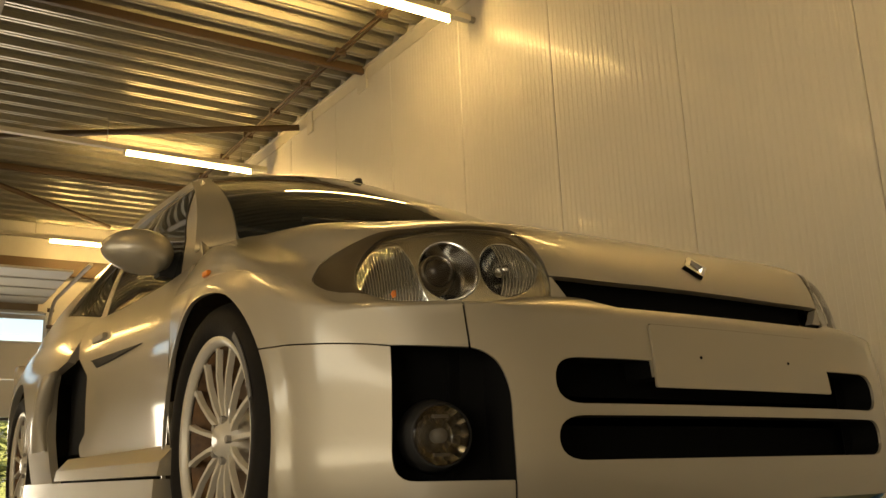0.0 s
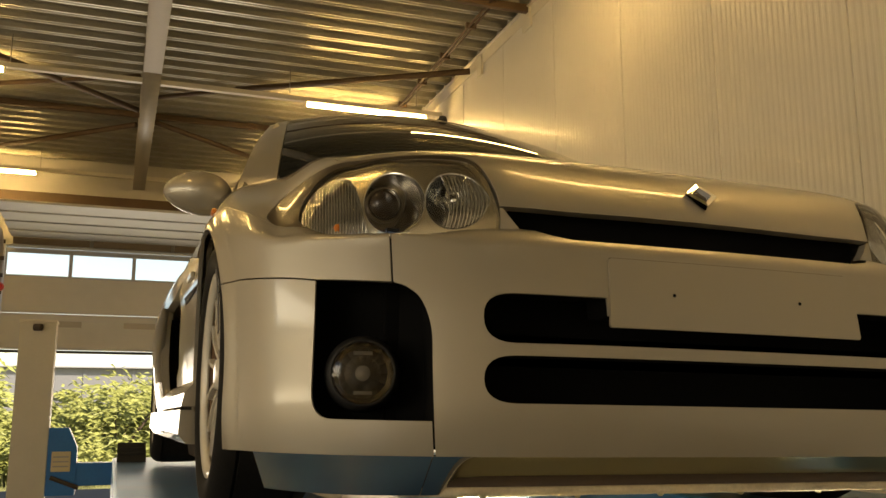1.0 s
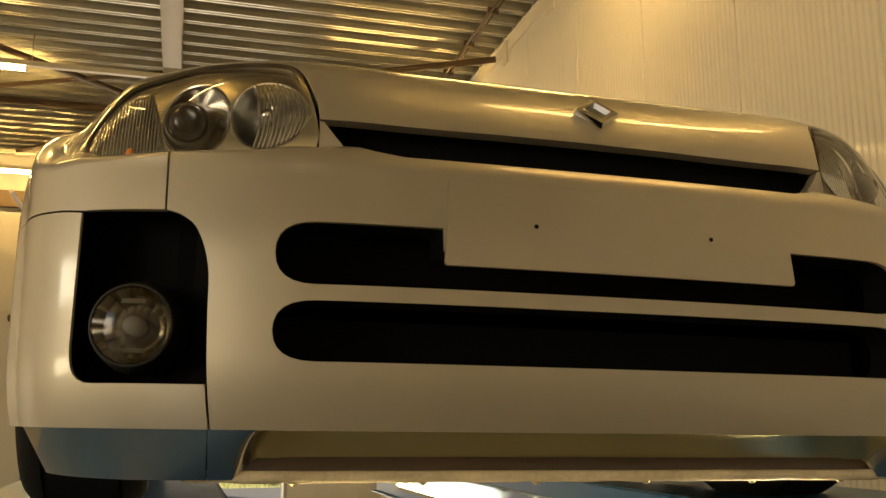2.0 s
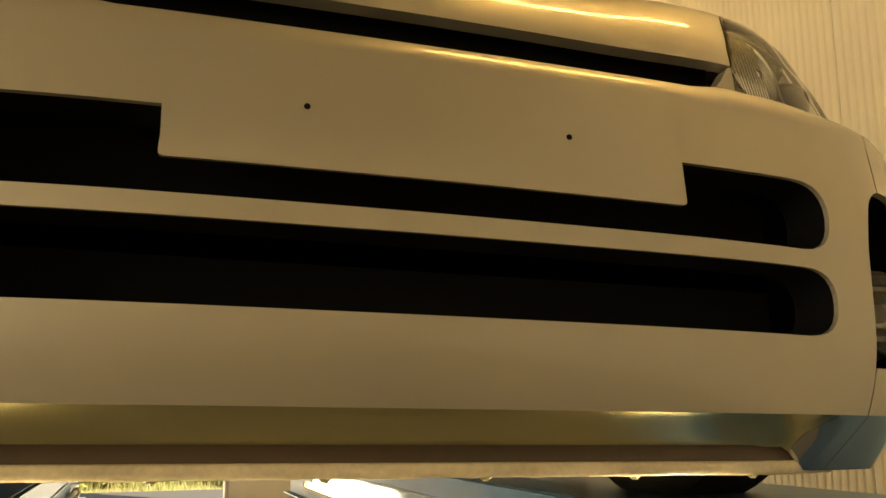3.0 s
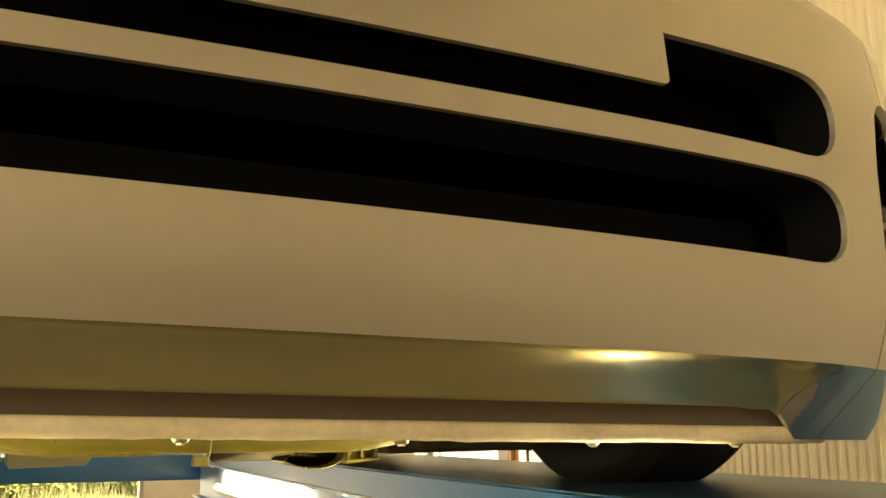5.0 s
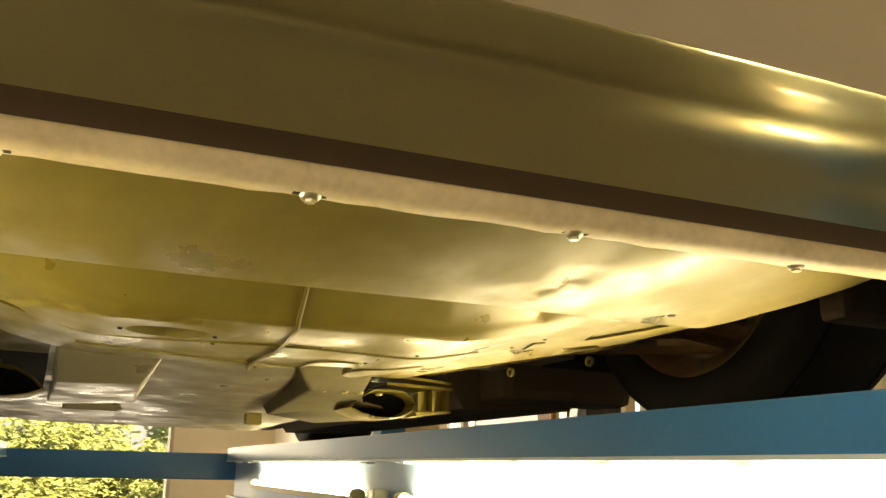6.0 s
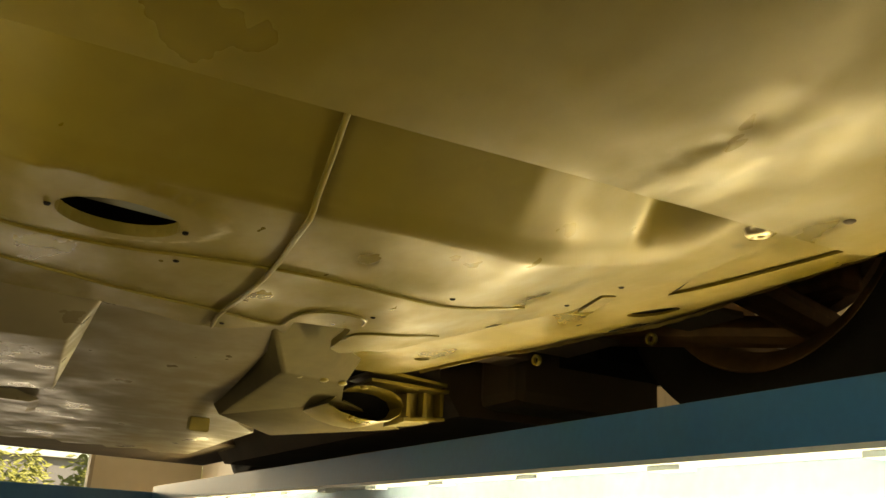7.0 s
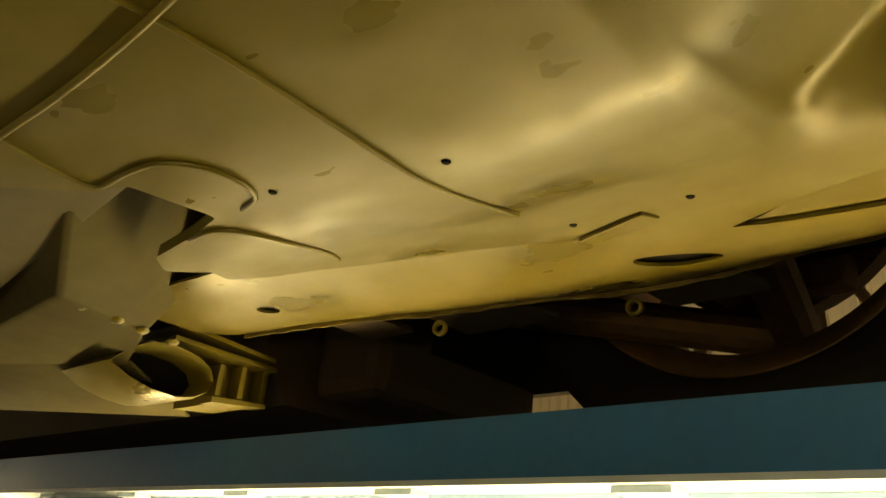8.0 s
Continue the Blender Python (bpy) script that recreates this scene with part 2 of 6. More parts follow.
def lathe(profile, centre, axis, n=48, bm=None, closed=False):
    """Turns (radius, along) pairs round the axis through the centre."""
    bm = bm or bmesh.new()
    turn = Vector(axis).to_track_quat("Z", "Y").to_matrix()
    rings = []
    for k in range(n):
        a = 2 * math.pi * k / n
        rings.append([bm.verts.new(Vector(centre) + turn @ Vector((r * math.cos(a), r * math.sin(a), h))) for r, h in profile])
    for k in range(n):
        p, q = rings[k], rings[(k + 1) % n]
        for i in range(len(profile) - (0 if closed else 1)):
            j = (i + 1) % len(profile)
            vs = [p[i], q[i], q[j], p[j]]
            bm.faces.new(vs)
    bmesh.ops.remove_doubles(bm, verts=bm.verts[:], dist=1e-6)
    bmesh.ops.recalc_face_normals(bm, faces=bm.faces[:])
    return bm


def prism(outline, axis, a, b, bm=None):
    """An outline in the two other axes, drawn out along the axis from a to b."""
    bm = bm or bmesh.new()

    def at(p, h):
        return {"x": (h, p[0], p[1]), "y": (p[0], h, p[1]), "z": (p[0], p[1], h)}[axis]

    lo, hi = [bm.verts.new(at(p, a)) for p in outline], [bm.verts.new(at(p, b)) for p in outline]
    n = len(outline)
    for i in range(n):
        bm.faces.new((lo[i], lo[(i + 1) % n], hi[(i + 1) % n], hi[i]))
    bm.faces.new(lo[::-1])
    bm.faces.new(hi)
    bmesh.ops.recalc_face_normals(bm, faces=bm.faces[:])
    return bm


def inside(p, poly):
    x, y, hit = p[0], p[1], False
    for (x0, y0), (x1, y1) in zip(poly, poly[1:] + poly[:1]):
        if (y0 > y) != (y1 > y) and x < (x1 - x0) * (y - y0) / (y1 - y0) + x0:
            hit = not hit
    return hit


def dense(poly, step):
    out = []
    for (x0, y0), (x1, y1) in zip(poly, poly[1:] + poly[:1]):
        n = max(1, int(math.hypot(x1 - x0, y1 - y0) / step))
        out += [(x0 + (x1 - x0) * i / n, y0 + (y1 - y0) * i / n) for i in range(n)]
    return out


def rounded(poly, r, n=6):
    """Rounds the corners of an outline; r is one radius or one for each corner."""
    out, m = [], len(poly)
    for i, p in enumerate(poly):
        rad = r[i] if isinstance(r, (tuple, list)) else r
        a, p, b = Vector(poly[i - 1]), Vector(p), Vector(poly[(i + 1) % m])
        if rad <= 0:
            out.append(tuple(p))
            continue
        ra = min(rad, (a - p).length * 0.499)
        rb = min(rad, (b - p).length * 0.499)
        u, v = p + (a - p).normalized() * ra, p + (b - p).normalized() * rb
        for k in range(n + 1):
            t = k / n
            out.append(tuple(u * (1 - t) ** 2 + p * 2 * t * (1 - t) + v * t * t))
    return out


def sheet(name, outline, holes, fn, step, material_, parent, label="", flange=0.012, outward=1, flange_material=None, stretch=(1, 1)):
    """A curved panel: an outline with holes in the plane of (u, v), laid over fn(u, v), with true normals and turned-in edges."""
    sx, sy = stretch
    outline = dense([(u * sx, v * sy) for u, v in outline], step)
    holes = [dense([(u * sx, v * sy) for u, v in h], step * 0.5) for h in holes]
    pts, edges = [], []
    for loop in [outline] + holes:
        k = len(pts)
        pts += loop
        edges += [(k + i, k + (i + 1) % len(loop)) for i in range(len(loop))]
    rim = np.array(pts)
    us, vs = [p[0] for p in outline], [p[1] for p in outline]
    for i in range(int((max(us) - min(us)) / step) + 1):
        for j in range(int((max(vs) - min(vs)) / step) + 1):
            p = (min(us) + (i + 0.5 * (j % 2)) * step, min(vs) + j * step * 0.9)
            if np.hypot(*(rim - p).T).min() > step * 0.45 and inside(p, outline) and not any(inside(p, h) for h in holes):
                pts.append(p)
    vo, _, fo, *_ = delaunay_2d_cdt([Vector(p) for p in pts], edges, [], 0, 1e-6)
    flat = [(v[0] / sx, v[1] / sy) for v in vo]
    faces = []
    for f in fo:
        c = (sum(vo[i][0] for i in f) / len(f), sum(vo[i][1] for i in f) / len(f))
        if inside(c, outline) and not any(inside(c, h) for h in holes):
            faces.append(list(f))
    e = 5e-4
    place = [Vector(fn(*p)) for p in flat]
    normals = []
    for (u, v), p in zip(flat, place):
        n = (Vector(fn(u + e, v)) - Vector(fn(u - e, v))).cross(Vector(fn(u, v + e)) - Vector(fn(u, v - e)))
        normals.append(n.normalized() * outward if n.length > 1e-14 else Vector((0, 0, 1)))
    count = collections.Counter()
    for f in faces:
        a, b, c = (place[i] for i in f[:3])
        if (b - a).cross(c - a).dot(normals[f[0]]) < 0:
            f.reverse()
        for i, j in zip(f, f[1:] + f[:1]):
            count[(i, j)] += 1
    verts, norms, mats = list(place), list(normals), [0] * len(faces)
    if flange:
        for (i, j) in [k for k in count if (k[1], k[0]) not in count]:
            quad = [place[j], place[i], place[i] - normals[i] * flange, place[j] - normals[j] * flange]
            n = (quad[1] - quad[0]).cross(quad[2] - quad[0]).normalized()
            k = len(verts)
            verts += quad
            norms += [n] * 4
            faces.append([k, k + 1, k + 2, k + 3])
            mats.append(1 if flange_material else 0)
    me = bpy.data.meshes.new(name)
    base = Vector(parent["base"])
    me.from_pydata([v - base for v in verts], [], faces)
    me.materials.append(material_)
    if flange_material:
        me.materials.append(flange_material)
        me.polygons.foreach_set("material_index", mats)
    me.polygons.foreach_set("use_smooth", [True] * len(faces))
    me.normals_split_custom_set_from_vertices([tuple(n) for n in norms])
    ob = new(name, me)
    ob.parent = parent
    ob["base"] = list(base)
    if label:
        ob["label"] = label
    return ob



# ---- body shape ----
# Half outline of the car, nose to tail: lower skin x, y; shoulder x, y; height where the skin bends in; shoulder height
HALF = (
    (0.000, 0.000, 0.000, 0.105, 1.80, 1.855), (0.270, 0.006, 0.270, 0.105, 1.80, 1.855), (0.430, 0.020, 0.430, 0.105, 1.80, 1.855),
    (0.530, 0.042, 0.530, 0.135, 1.815, 1.855), (0.630, 0.084, 0.620, 0.185, 1.825, 1.857), (0.720, 0.145, 0.700, 0.250, 1.82, 1.860),
    (0.790, 0.225, 0.775, 0.268, 1.825, 1.870), (0.840, 0.330, 0.828, 0.346, 1.838, 1.895), (0.868, 0.450, 0.856, 0.457, 1.865, 1.935),
    (0.883, 0.600, 0.868, 0.602, 1.91, 1.985), (0.887, 0.750, 0.868, 0.750, 1.93, 2.015), (0.882, 0.950, 0.855, 0.950, 1.94, 2.050),
    (0.868, 1.150, 0.810, 1.150, 1.95, 2.100))
HALF_T = np.array(HALF)
KNOT = np.concatenate([[0], np.cumsum(np.hypot(*np.diff(HALF_T[:, :2], axis=0).T))])


def spline(knots, values, s):
    """Smooth value between knots (cubic, slopes from the neighbours)."""
    n = len(knots)
    i = min(max(int(np.searchsorted(knots, s)) - 1, 0), n - 2)
    h = knots[i + 1] - knots[i]
    t = (s - knots[i]) / h

    def slope(k):
        if k == 0:
            return (values[1] - values[0]) / (knots[1] - knots[0])
        if k == n - 1:
            return (values[-1] - values[-2]) / (knots[-1] - knots[-2])
        return (values[k + 1] - values[k - 1]) / (knots[k + 1] - knots[k - 1])

    a, b = slope(i) * h, slope(i + 1) * h
    return ((2 * t - 3) * t * t + 1) * values[i] + ((t - 2) * t + 1) * t * a + (3 - 2 * t) * t * t * values[i + 1] + (t - 1) * t * t * b


FINE = np.linspace(0, KNOT[-1], 181)
_raw = np.array([spline(KNOT, HALF_T, s) for s in FINE])
_far = np.array([2 * _raw[-1] - _raw[-1 - k] for k in range(1, 13)])
_near = np.array([_raw[k] * (-1, 1, -1, 1, 1, 1) for k in range(12, 0, -1)])
_long = np.concatenate([_near, _raw, _far])
_bell = np.exp(-0.5 * (np.arange(-12, 13) / 4.2) ** 2)
_bell /= _bell.sum()
SMOOTH = np.array([np.convolve(_long[:, c], _bell, "valid") for c in range(6)]).T[::3]
FINE = FINE[::3]


def ring(s):
    """Row of HALF at the distance s along the outline from the nose; negative s is the other side. The nose is level."""
    row = spline(FINE, SMOOTH, abs(s))
    if s < 0:
        row = row * np.array([-1, 1, -1, 1, 1, 1])
    return row


def ramp(a, b, v):
    k = min(max((v - a) / (b - a), 0.0), 1.0)
    return k * k * (3 - 2 * k)


def soft(d, r=0.03):
    """Zero below, the value itself above, with a soft turn."""
    return (d + math.sqrt(d * d + r * r)) / 2


SHOULDER = 0.27


def flare(s, t):
    """Side of the wing, one sweep from the upright flank (0) over to the windscreen's foot (1)."""
    x, y, x2, y2, zb, zt = ring(s)
    cx, cy, cz = cowl(s)
    crown = 0.28 + 0.14 * ramp(0.90, 1.20, abs(s))
    return np.array((x + (cx - x) * t * t, y + (cy - y) * t * t, zb + (cz - zb) * (2 * t * (1 - t) * crown + t * t)))


WHEEL_Y, WHEEL_Z, ARCH_FRONT, ARCH_BACK, ARCH_TOP = 0.81, 1.60, 0.369, 0.334, 0.352


def flared(p):
    """The skin stands out a little in a band round the wheel arch."""
    x, y, z = p
    if y < 0.3:
        return (x, y, z)
    d = (math.hypot((y - WHEEL_Y) / (ARCH_FRONT if y < WHEEL_Y else ARCH_BACK), max(z - WHEEL_Z, 0.0) / ARCH_TOP) - 1) * 0.36
    out = 0.012 * ramp(0.055, 0.0, d)
    return (x + math.copysign(out, x), y, z)


def sill_drop(s):
    """How far the ledge under the headlamp lies below the line of the bend."""
    return 0.017 * ramp(0.43, 0.62, abs(s)) * ramp(1.03, 0.90, abs(s)) + 0.008 * math.exp(-((abs(s) - 0.89) / 0.04) ** 2)


def skin(s, q):
    """The lower body: q is the height up to the bend, then 0.1 more takes it over the bend to the shoulder."""
    x, y, x2, y2, zb, zt = ring(s)
    zb0 = zb
    k = (q - zb0) / 0.1
    if k <= 0:
        low = max(1.56 - q, 0.0)
        lean = (1.5 * low * low + 0.2 * soft(q - 1.70)) * ramp(1.05, 0.6, abs(s))
        return flared((x * (1 - 1.2 * low * low), y + lean, q))
    k = min(k, 1.0)
    side = ramp(0.74, 0.93, abs(s))
    over = flare(s, SHOULDER * k)
    turn = math.pi / 2 * (1 - 0.8 * ramp(0.76, 0.98, abs(s)))
    k *= turn
    lean = 0.2 * soft(zb0 - 1.70) * ramp(1.05, 0.6, abs(s))
    c, z = (1 - math.cos(k)) / (1 - math.cos(turn)), math.sin(k) / math.sin(turn)
    low = np.array((x + (x2 - x) * c, (y + lean) * (1 - c) + y2 * c, zb0 + (zt - zb0) * z))
    x, y, z = low * (1 - side) + over * side
    return flared((x, y, z - sill_drop(s) * ramp(0.0, 0.8, (q - zb0) / 0.1)))


def cowl(s):
    """End of the bonnet under the windscreen, for the same s."""
    x, y, x2, y2, zb, zt = ring(s)
    f = min(abs(x2) / 0.85, 1.0)
    r = max(abs(s) - 0.90, 0.0) / 0.90
    return (0.685 * x2 / 0.85 + math.copysign(0.055 * r, x2), 1.06 + 0.14 * f * f + 0.15 * r, 2.248 - 0.050 * f ** 3 - 0.035 * r)


# Rise of the bonnet, the lamp crest and the wing from shoulder to windscreen
RISE = np.array(((0, 0, 0, 0), (0.1, 0.145, 0.165, 0.14), (0.18, 0.255, 0.30, 0.25), (0.25, 0.345, 0.40, 0.335), (0.32, 0.42, 0.455, 0.42), (0.5, 0.565, 0.565, 0.60), (0.8, 0.83, 0.81, 0.87), (1, 1, 1, 1)))


def deck(s, w):
    """Bonnet and wing tops: w runs from 0 at the shoulder to 1 at the windscreen."""
    x, y, x2, y2, zb, zt = ring(s)
    cx, cy, cz = cowl(s)
    side = min(max((abs(s) - 0.62) / 0.5, 0.0), 1.0)
    side = side * side * (3 - 2 * side)
    start = 0.22 * ramp(0.76, 0.98, abs(s))
    v = w * (start + (1 - start) * w)
    lamp = math.exp(-((abs(s) - 0.60) / 0.25) ** 2) * (1 - side)
    mid, crest, flank_rise = spline(RISE[:, 0], RISE[:, 1:], min(max(w, 0.0), 1.0))
    rise = (mid * (1 - lamp) + crest * lamp) * (1 - side) + flank_rise * side
    near = np.array((x2 + (cx - x2) * v, y2 + (cy - y2) * v, zt + (cz - zt) * rise))
    turn = ramp(0.74, 0.93, abs(s))
    x, y, z = near * (1 - turn) + flare(s, SHOULDER + (1 - SHOULDER) * w) * turn
    return (x, y, z - sill_drop(s) * ramp(0.22, 0.0, w))
# ---- end of body shape ----

# ---- the workshop ----
X_EAST, X_WEST, Y_NORTH, Y_SOUTH, Z_DECK = 2.86, -7.0, 14.9, -7.0, 5.84
PITCH = 0.30


def structure(name, bm, material_, label, category, smooth=False):
    return tagged(link_mesh(name, bm, material_, None, smooth=smooth), label, category, kind="structure")


structure("floor", box(X_WEST - 0.2, X_EAST + 0.2, Y_SOUTH - 0.2, Y_NORTH + 0.25, -0.2, 0.0), FLOOR, "grey worn concrete workshop floor", "floor")
ground = box(-80, 80, Y_NORTH + 0.25, 120, -0.25, -0.03)
structure("ground", ground, GRASS, "rough sunlit grass outside the door", "ground")
structure("pavement", box(-9, 9, Y_NORTH + 0.25, Y_NORTH + 5.5, -0.03, -0.005), ASPHALT, "dark asphalt strip outside the workshop", "pavement")

# East wall: narrow ribbed panels with wide flat joints, and a low window band
WIN = (4.4, 7.3, 1.05, 2.15)


def panel_profile(y0, y1):
    """Plan line of one cladding panel, ribbed 5 mm deep."""
    out, n = [], int((y1 - y0) / 0.05)
    for i in range(n):
        y = y0 + (y1 - y0) * i / n
        out += [(0.0, y + 0.004), (0.0, y + 0.026), (0.0035, y + 0.031), (0.0035, y + 0.046)]
    return out


wall_east = thing("wall_east", (X_EAST, 4, 0), "white ribbed sandwich panel wall with upright joints", "wall", kind="structure")
edges_y = [1.255 + 1.25 * k for k in range(-7, 12)]
for y0 in edges_y[:-1]:
    y1 = min(y0 + 1.25, Y_NORTH)
    if y1 - y0 < 0.1:
        continue
    for z0, z1 in (((0.0, WIN[2]), (WIN[3], Z_DECK + 0.1)) if y1 > WIN[0] and y0 < WIN[1] else ((0.0, Z_DECK + 0.1),)):
        bm = bmesh.new()
        line = [(X_EAST + d, y) for d, y in panel_profile(y0 + 0.006, y1 - 0.006)]
        line = [(X_EAST + 0.006, y0 + 0.0025)] + line + [(X_EAST + 0.006, y1 - 0.0025), (X_EAST + 0.12, y1 - 0.001), (X_EAST + 0.12, y0 + 0.001)]
        prism(line, "z", z0, z1, bm)
        part("panel", bm, WALL, wall_east)
part("joint_backing", box(X_EAST + 0.12, X_EAST + 0.16, Y_SOUTH, WIN[0], 0, Z_DECK), WALL, wall_east)
part("joint_backing", box(X_EAST + 0.12, X_EAST + 0.16, WIN[1], Y_NORTH, 0, Z_DECK), WALL, wall_east)
part("top_trim", prism([(X_EAST - 0.05, Z_DECK - 0.02), (X_EAST - 0.004, Z_DECK - 0.02), (X_EAST - 0.004, Z_DECK - 0.16), (X_EAST - 0.014, Z_DECK - 0.16), (X_EAST - 0.014, Z_DECK - 0.03), (X_EAST - 0.05, Z_DECK - 0.03)], "y", Y_SOUTH, Y_NORTH), TRUNK, wall_east)

window_1 = thing("window_1", (X_EAST, 5.8, 1.05), "white framed window band beside the lift", "window", kind="structure")
for y0, y1 in ((4.4, 5.28), (5.46, 6.86), (6.92, 7.3)):
    for a, b, c, d in ((y0, y1, WIN[2], WIN[2] + 0.06), (y0, y1, WIN[3] - 0.06, WIN[3]), (y0, y0 + 0.05, WIN[2] + 0.06, WIN[3] - 0.06), (y1 - 0.05, y1, WIN[2] + 0.06, WIN[3] - 0.06)):
        part("window_frame", box(X_EAST + 0.02, X_EAST + 0.09, a, b, c, d), TRUNK, window_1)
    pane = part("pane", box(X_EAST + 0.05, X_EAST + 0.056, y0 + 0.05, y1 - 0.05, WIN[2] + 0.06, WIN[3] - 0.06), PANE, window_1)
    pane.visible_shadow = False
part("post", box(X_EAST - 0.03, X_EAST + 0.12, 5.28, 5.46, WIN[2], WIN[3], 0.006), WOOD, window_1, "brown wooden window post")
part("post", box(X_EAST - 0.01, X_EAST + 0.12, 6.86, 6.92, WIN[2], WIN[3]), STEEL, window_1)

structure("wall_west", prism([(Y_SOUTH, 0), (-6.2, 0), (-6.2, 4.2), (3.4, 4.2), (3.4, 0), (Y_NORTH, 0), (Y_NORTH, Z_DECK + 0.1), (Y_SOUTH, Z_DECK + 0.1)], "x", X_WEST - 0.15, X_WEST), WALL, "plain light panel wall with a wide doorway", "wall")
structure("wall_south", box(X_WEST, X_EAST, Y_SOUTH - 0.15, Y_SOUTH, 0, Z_DECK + 0.1), WALL, "plain light panel wall behind the car's nose", "wall")


def sectional_door(name, base, along, width, bottom, top, strips, label):
    """A lifted door of flat sections with a glazed one; along is the wall's direction."""
    d = thing(name, base, label, "door", kind="structure")
    o, a = Vector(base), Vector(along)
    n = Vector((-a.y, a.x, 0))

    def slab(u0, u1, z0, z1, t0, t1, m, nm, lab=""):
        bm = box(u0, u1, t0, t1, z0, z1, 0.004)
        bm.transform(Matrix(((a.x, n.x, 0, o.x), (a.y, n.y, 0, o.y), (0, 0, 1, 0), (0, 0, 0, 1))))
        return part(nm, bm, m, d, lab)

    z = bottom
    k = 0
    while z < top - 0.05:
        h = min(0.60, top - z)
        if k in strips:
            for z0, z1 in ((z, z + 0.03), (z + h - 0.08, z + h)):
                slab(0, width, z0, z1, -0.02, 0.02, DOORM, "rail")
            n_panes = 4
            for i in range(n_panes + 1):
                u = width * i / n_panes
                slab(max(u - 0.03, 0), min(u + 0.03, width), z + 0.03, z + h - 0.08, -0.02, 0.02, DOORM, "stile")
            for i in range(n_panes):
                p = slab(width * i / n_panes + 0.03, width * (i + 1) / n_panes - 0.03, z + 0.03, z + h - 0.08, -0.003, 0.003, PANE, "pane")
                p.visible_shadow = False
        else:
            slab(0, width, z + 0.004, z + h - 0.004, -0.02, 0.02, DOORM, "section")
        z += h
        k += 1
    return d, slab


# North wall with the tall doorway, the lifted door and its tracks
DX0, DX1, DTOP = -2.90, 1.16, 4.35
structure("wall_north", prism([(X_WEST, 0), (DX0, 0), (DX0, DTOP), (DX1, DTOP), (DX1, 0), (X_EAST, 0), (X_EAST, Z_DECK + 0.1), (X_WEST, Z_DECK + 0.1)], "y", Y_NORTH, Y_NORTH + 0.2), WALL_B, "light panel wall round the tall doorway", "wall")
structure("door_header", box(X_WEST, X_EAST, Y_NORTH - 0.12, Y_NORTH - 0.002, 4.98, 5.26, 0.01), BROWN, "brown painted steel header beam over the door", "beam")
door_1, slab = sectional_door("door_1", (DX0 + 0.02, Y_NORTH - 0.06, 0), (1, 0, 0), DX1 - DX0 - 0.04, 2.62, 4.30, (2,), "white sectional door lifted half open with a window strip")
for u in (0.72, 1.9):
    slab(u, u + 0.52, 3.0, 3.10, -0.03, -0.021, STEEL, "handle_plate", "grey recessed hand grip")
part("seal", box(DX0, DX1, Y_NORTH - 0.085, Y_NORTH - 0.035, 2.57, 2.615), BLACK, door_1, "black rubber bottom seal")
for u0, u1 in ((0.12, 1.30), (1.36, 2.62), (2.68, 3.90)):
    bm = box(u0, u1, -0.004, 0.004, 0.0, 0.36)
    bm.transform(Matrix.Translation((DX0, Y_NORTH - 0.10, 4.36)) @ Matrix.Rotation(radians(24), 4, "X"))
    part("curved_pane", bm, DIM_PANE, door_1, "pane in the bent section, brown for the mirrored interior")
for z in (0.0, 0.40):
    bm = box(0.06, DX1 - DX0 - 0.06, -0.02, 0.02, z - 0.045, z - 0.004, 0.004)
    bm.transform(Matrix.Translation((DX0, Y_NORTH - 0.10, 4.36)) @ Matrix.Rotation(radians(24), 4, "X"))
    part("bent_rail", bm, DOORM, door_1)
for k in range(4):
    part("section", box(DX0 + 0.1, DX1 - 0.1, Y_NORTH - 0.75 - 0.6 * k, Y_NORTH - 0.18 - 0.6 * k, 4.46 + 0.02 * k, 4.50 + 0.02 * k, 0.004), DOORM, door_1)
for x in (DX0 - 0.04, DX1 + 0.04):
    bm = box(x - 0.03, x + 0.03, Y_NORTH - 0.10, Y_NORTH - 0.03, 0.0, 4.0)
    for i in range(8):
        a0, a1 = radians(90 * i / 8), radians(90 * (i + 1) / 8)
        c = Vector((x, Y_NORTH - 0.56, 4.0))
        p0, p1 = c + Vector((0, 0.5 * math.cos(a0), 0.5 * math.sin(a0))), c + Vector((0, 0.5 * math.cos(a1), 0.5 * math.sin(a1)))
        rod(p0, p1, 0.03, 8, bm)
    rod((x, Y_NORTH - 0.56, 4.5), (x, Y_NORTH - 3.0, 4.56), 0.03, 8, bm)
    part("track", bm, STEEL, door_1, "grey galvanised door track")
    for i in range(7):
        part("roller", rod((x - 0.05, Y_NORTH - 0.13, 2.7 + 0.28 * i), (x + 0.05, Y_NORTH - 0.13, 2.7 + 0.28 * i), 0.035, 12), DARK, door_1)
part("warning_light", lathe([(0.0, 0.14), (0.05, 0.12), (0.07, 0.05), (0.07, 0.0), (0, 0)], (DX0 - 0.02, Y_NORTH - 0.16, 3.62), (0, -1, 0), 20), RED, door_1, "small red lamp beside the door track")

door_2, _ = sectional_door("door_2", (X_WEST - 0.06, 3.4, 0), (0, -1, 0), 7.0, 0.02, 4.2, (2, 4), "closed sectional door with rows of window panes")

# Ceiling: trapezoid steel deck on beams
bm = bmesh.new()
y = Y_SOUTH
line = []
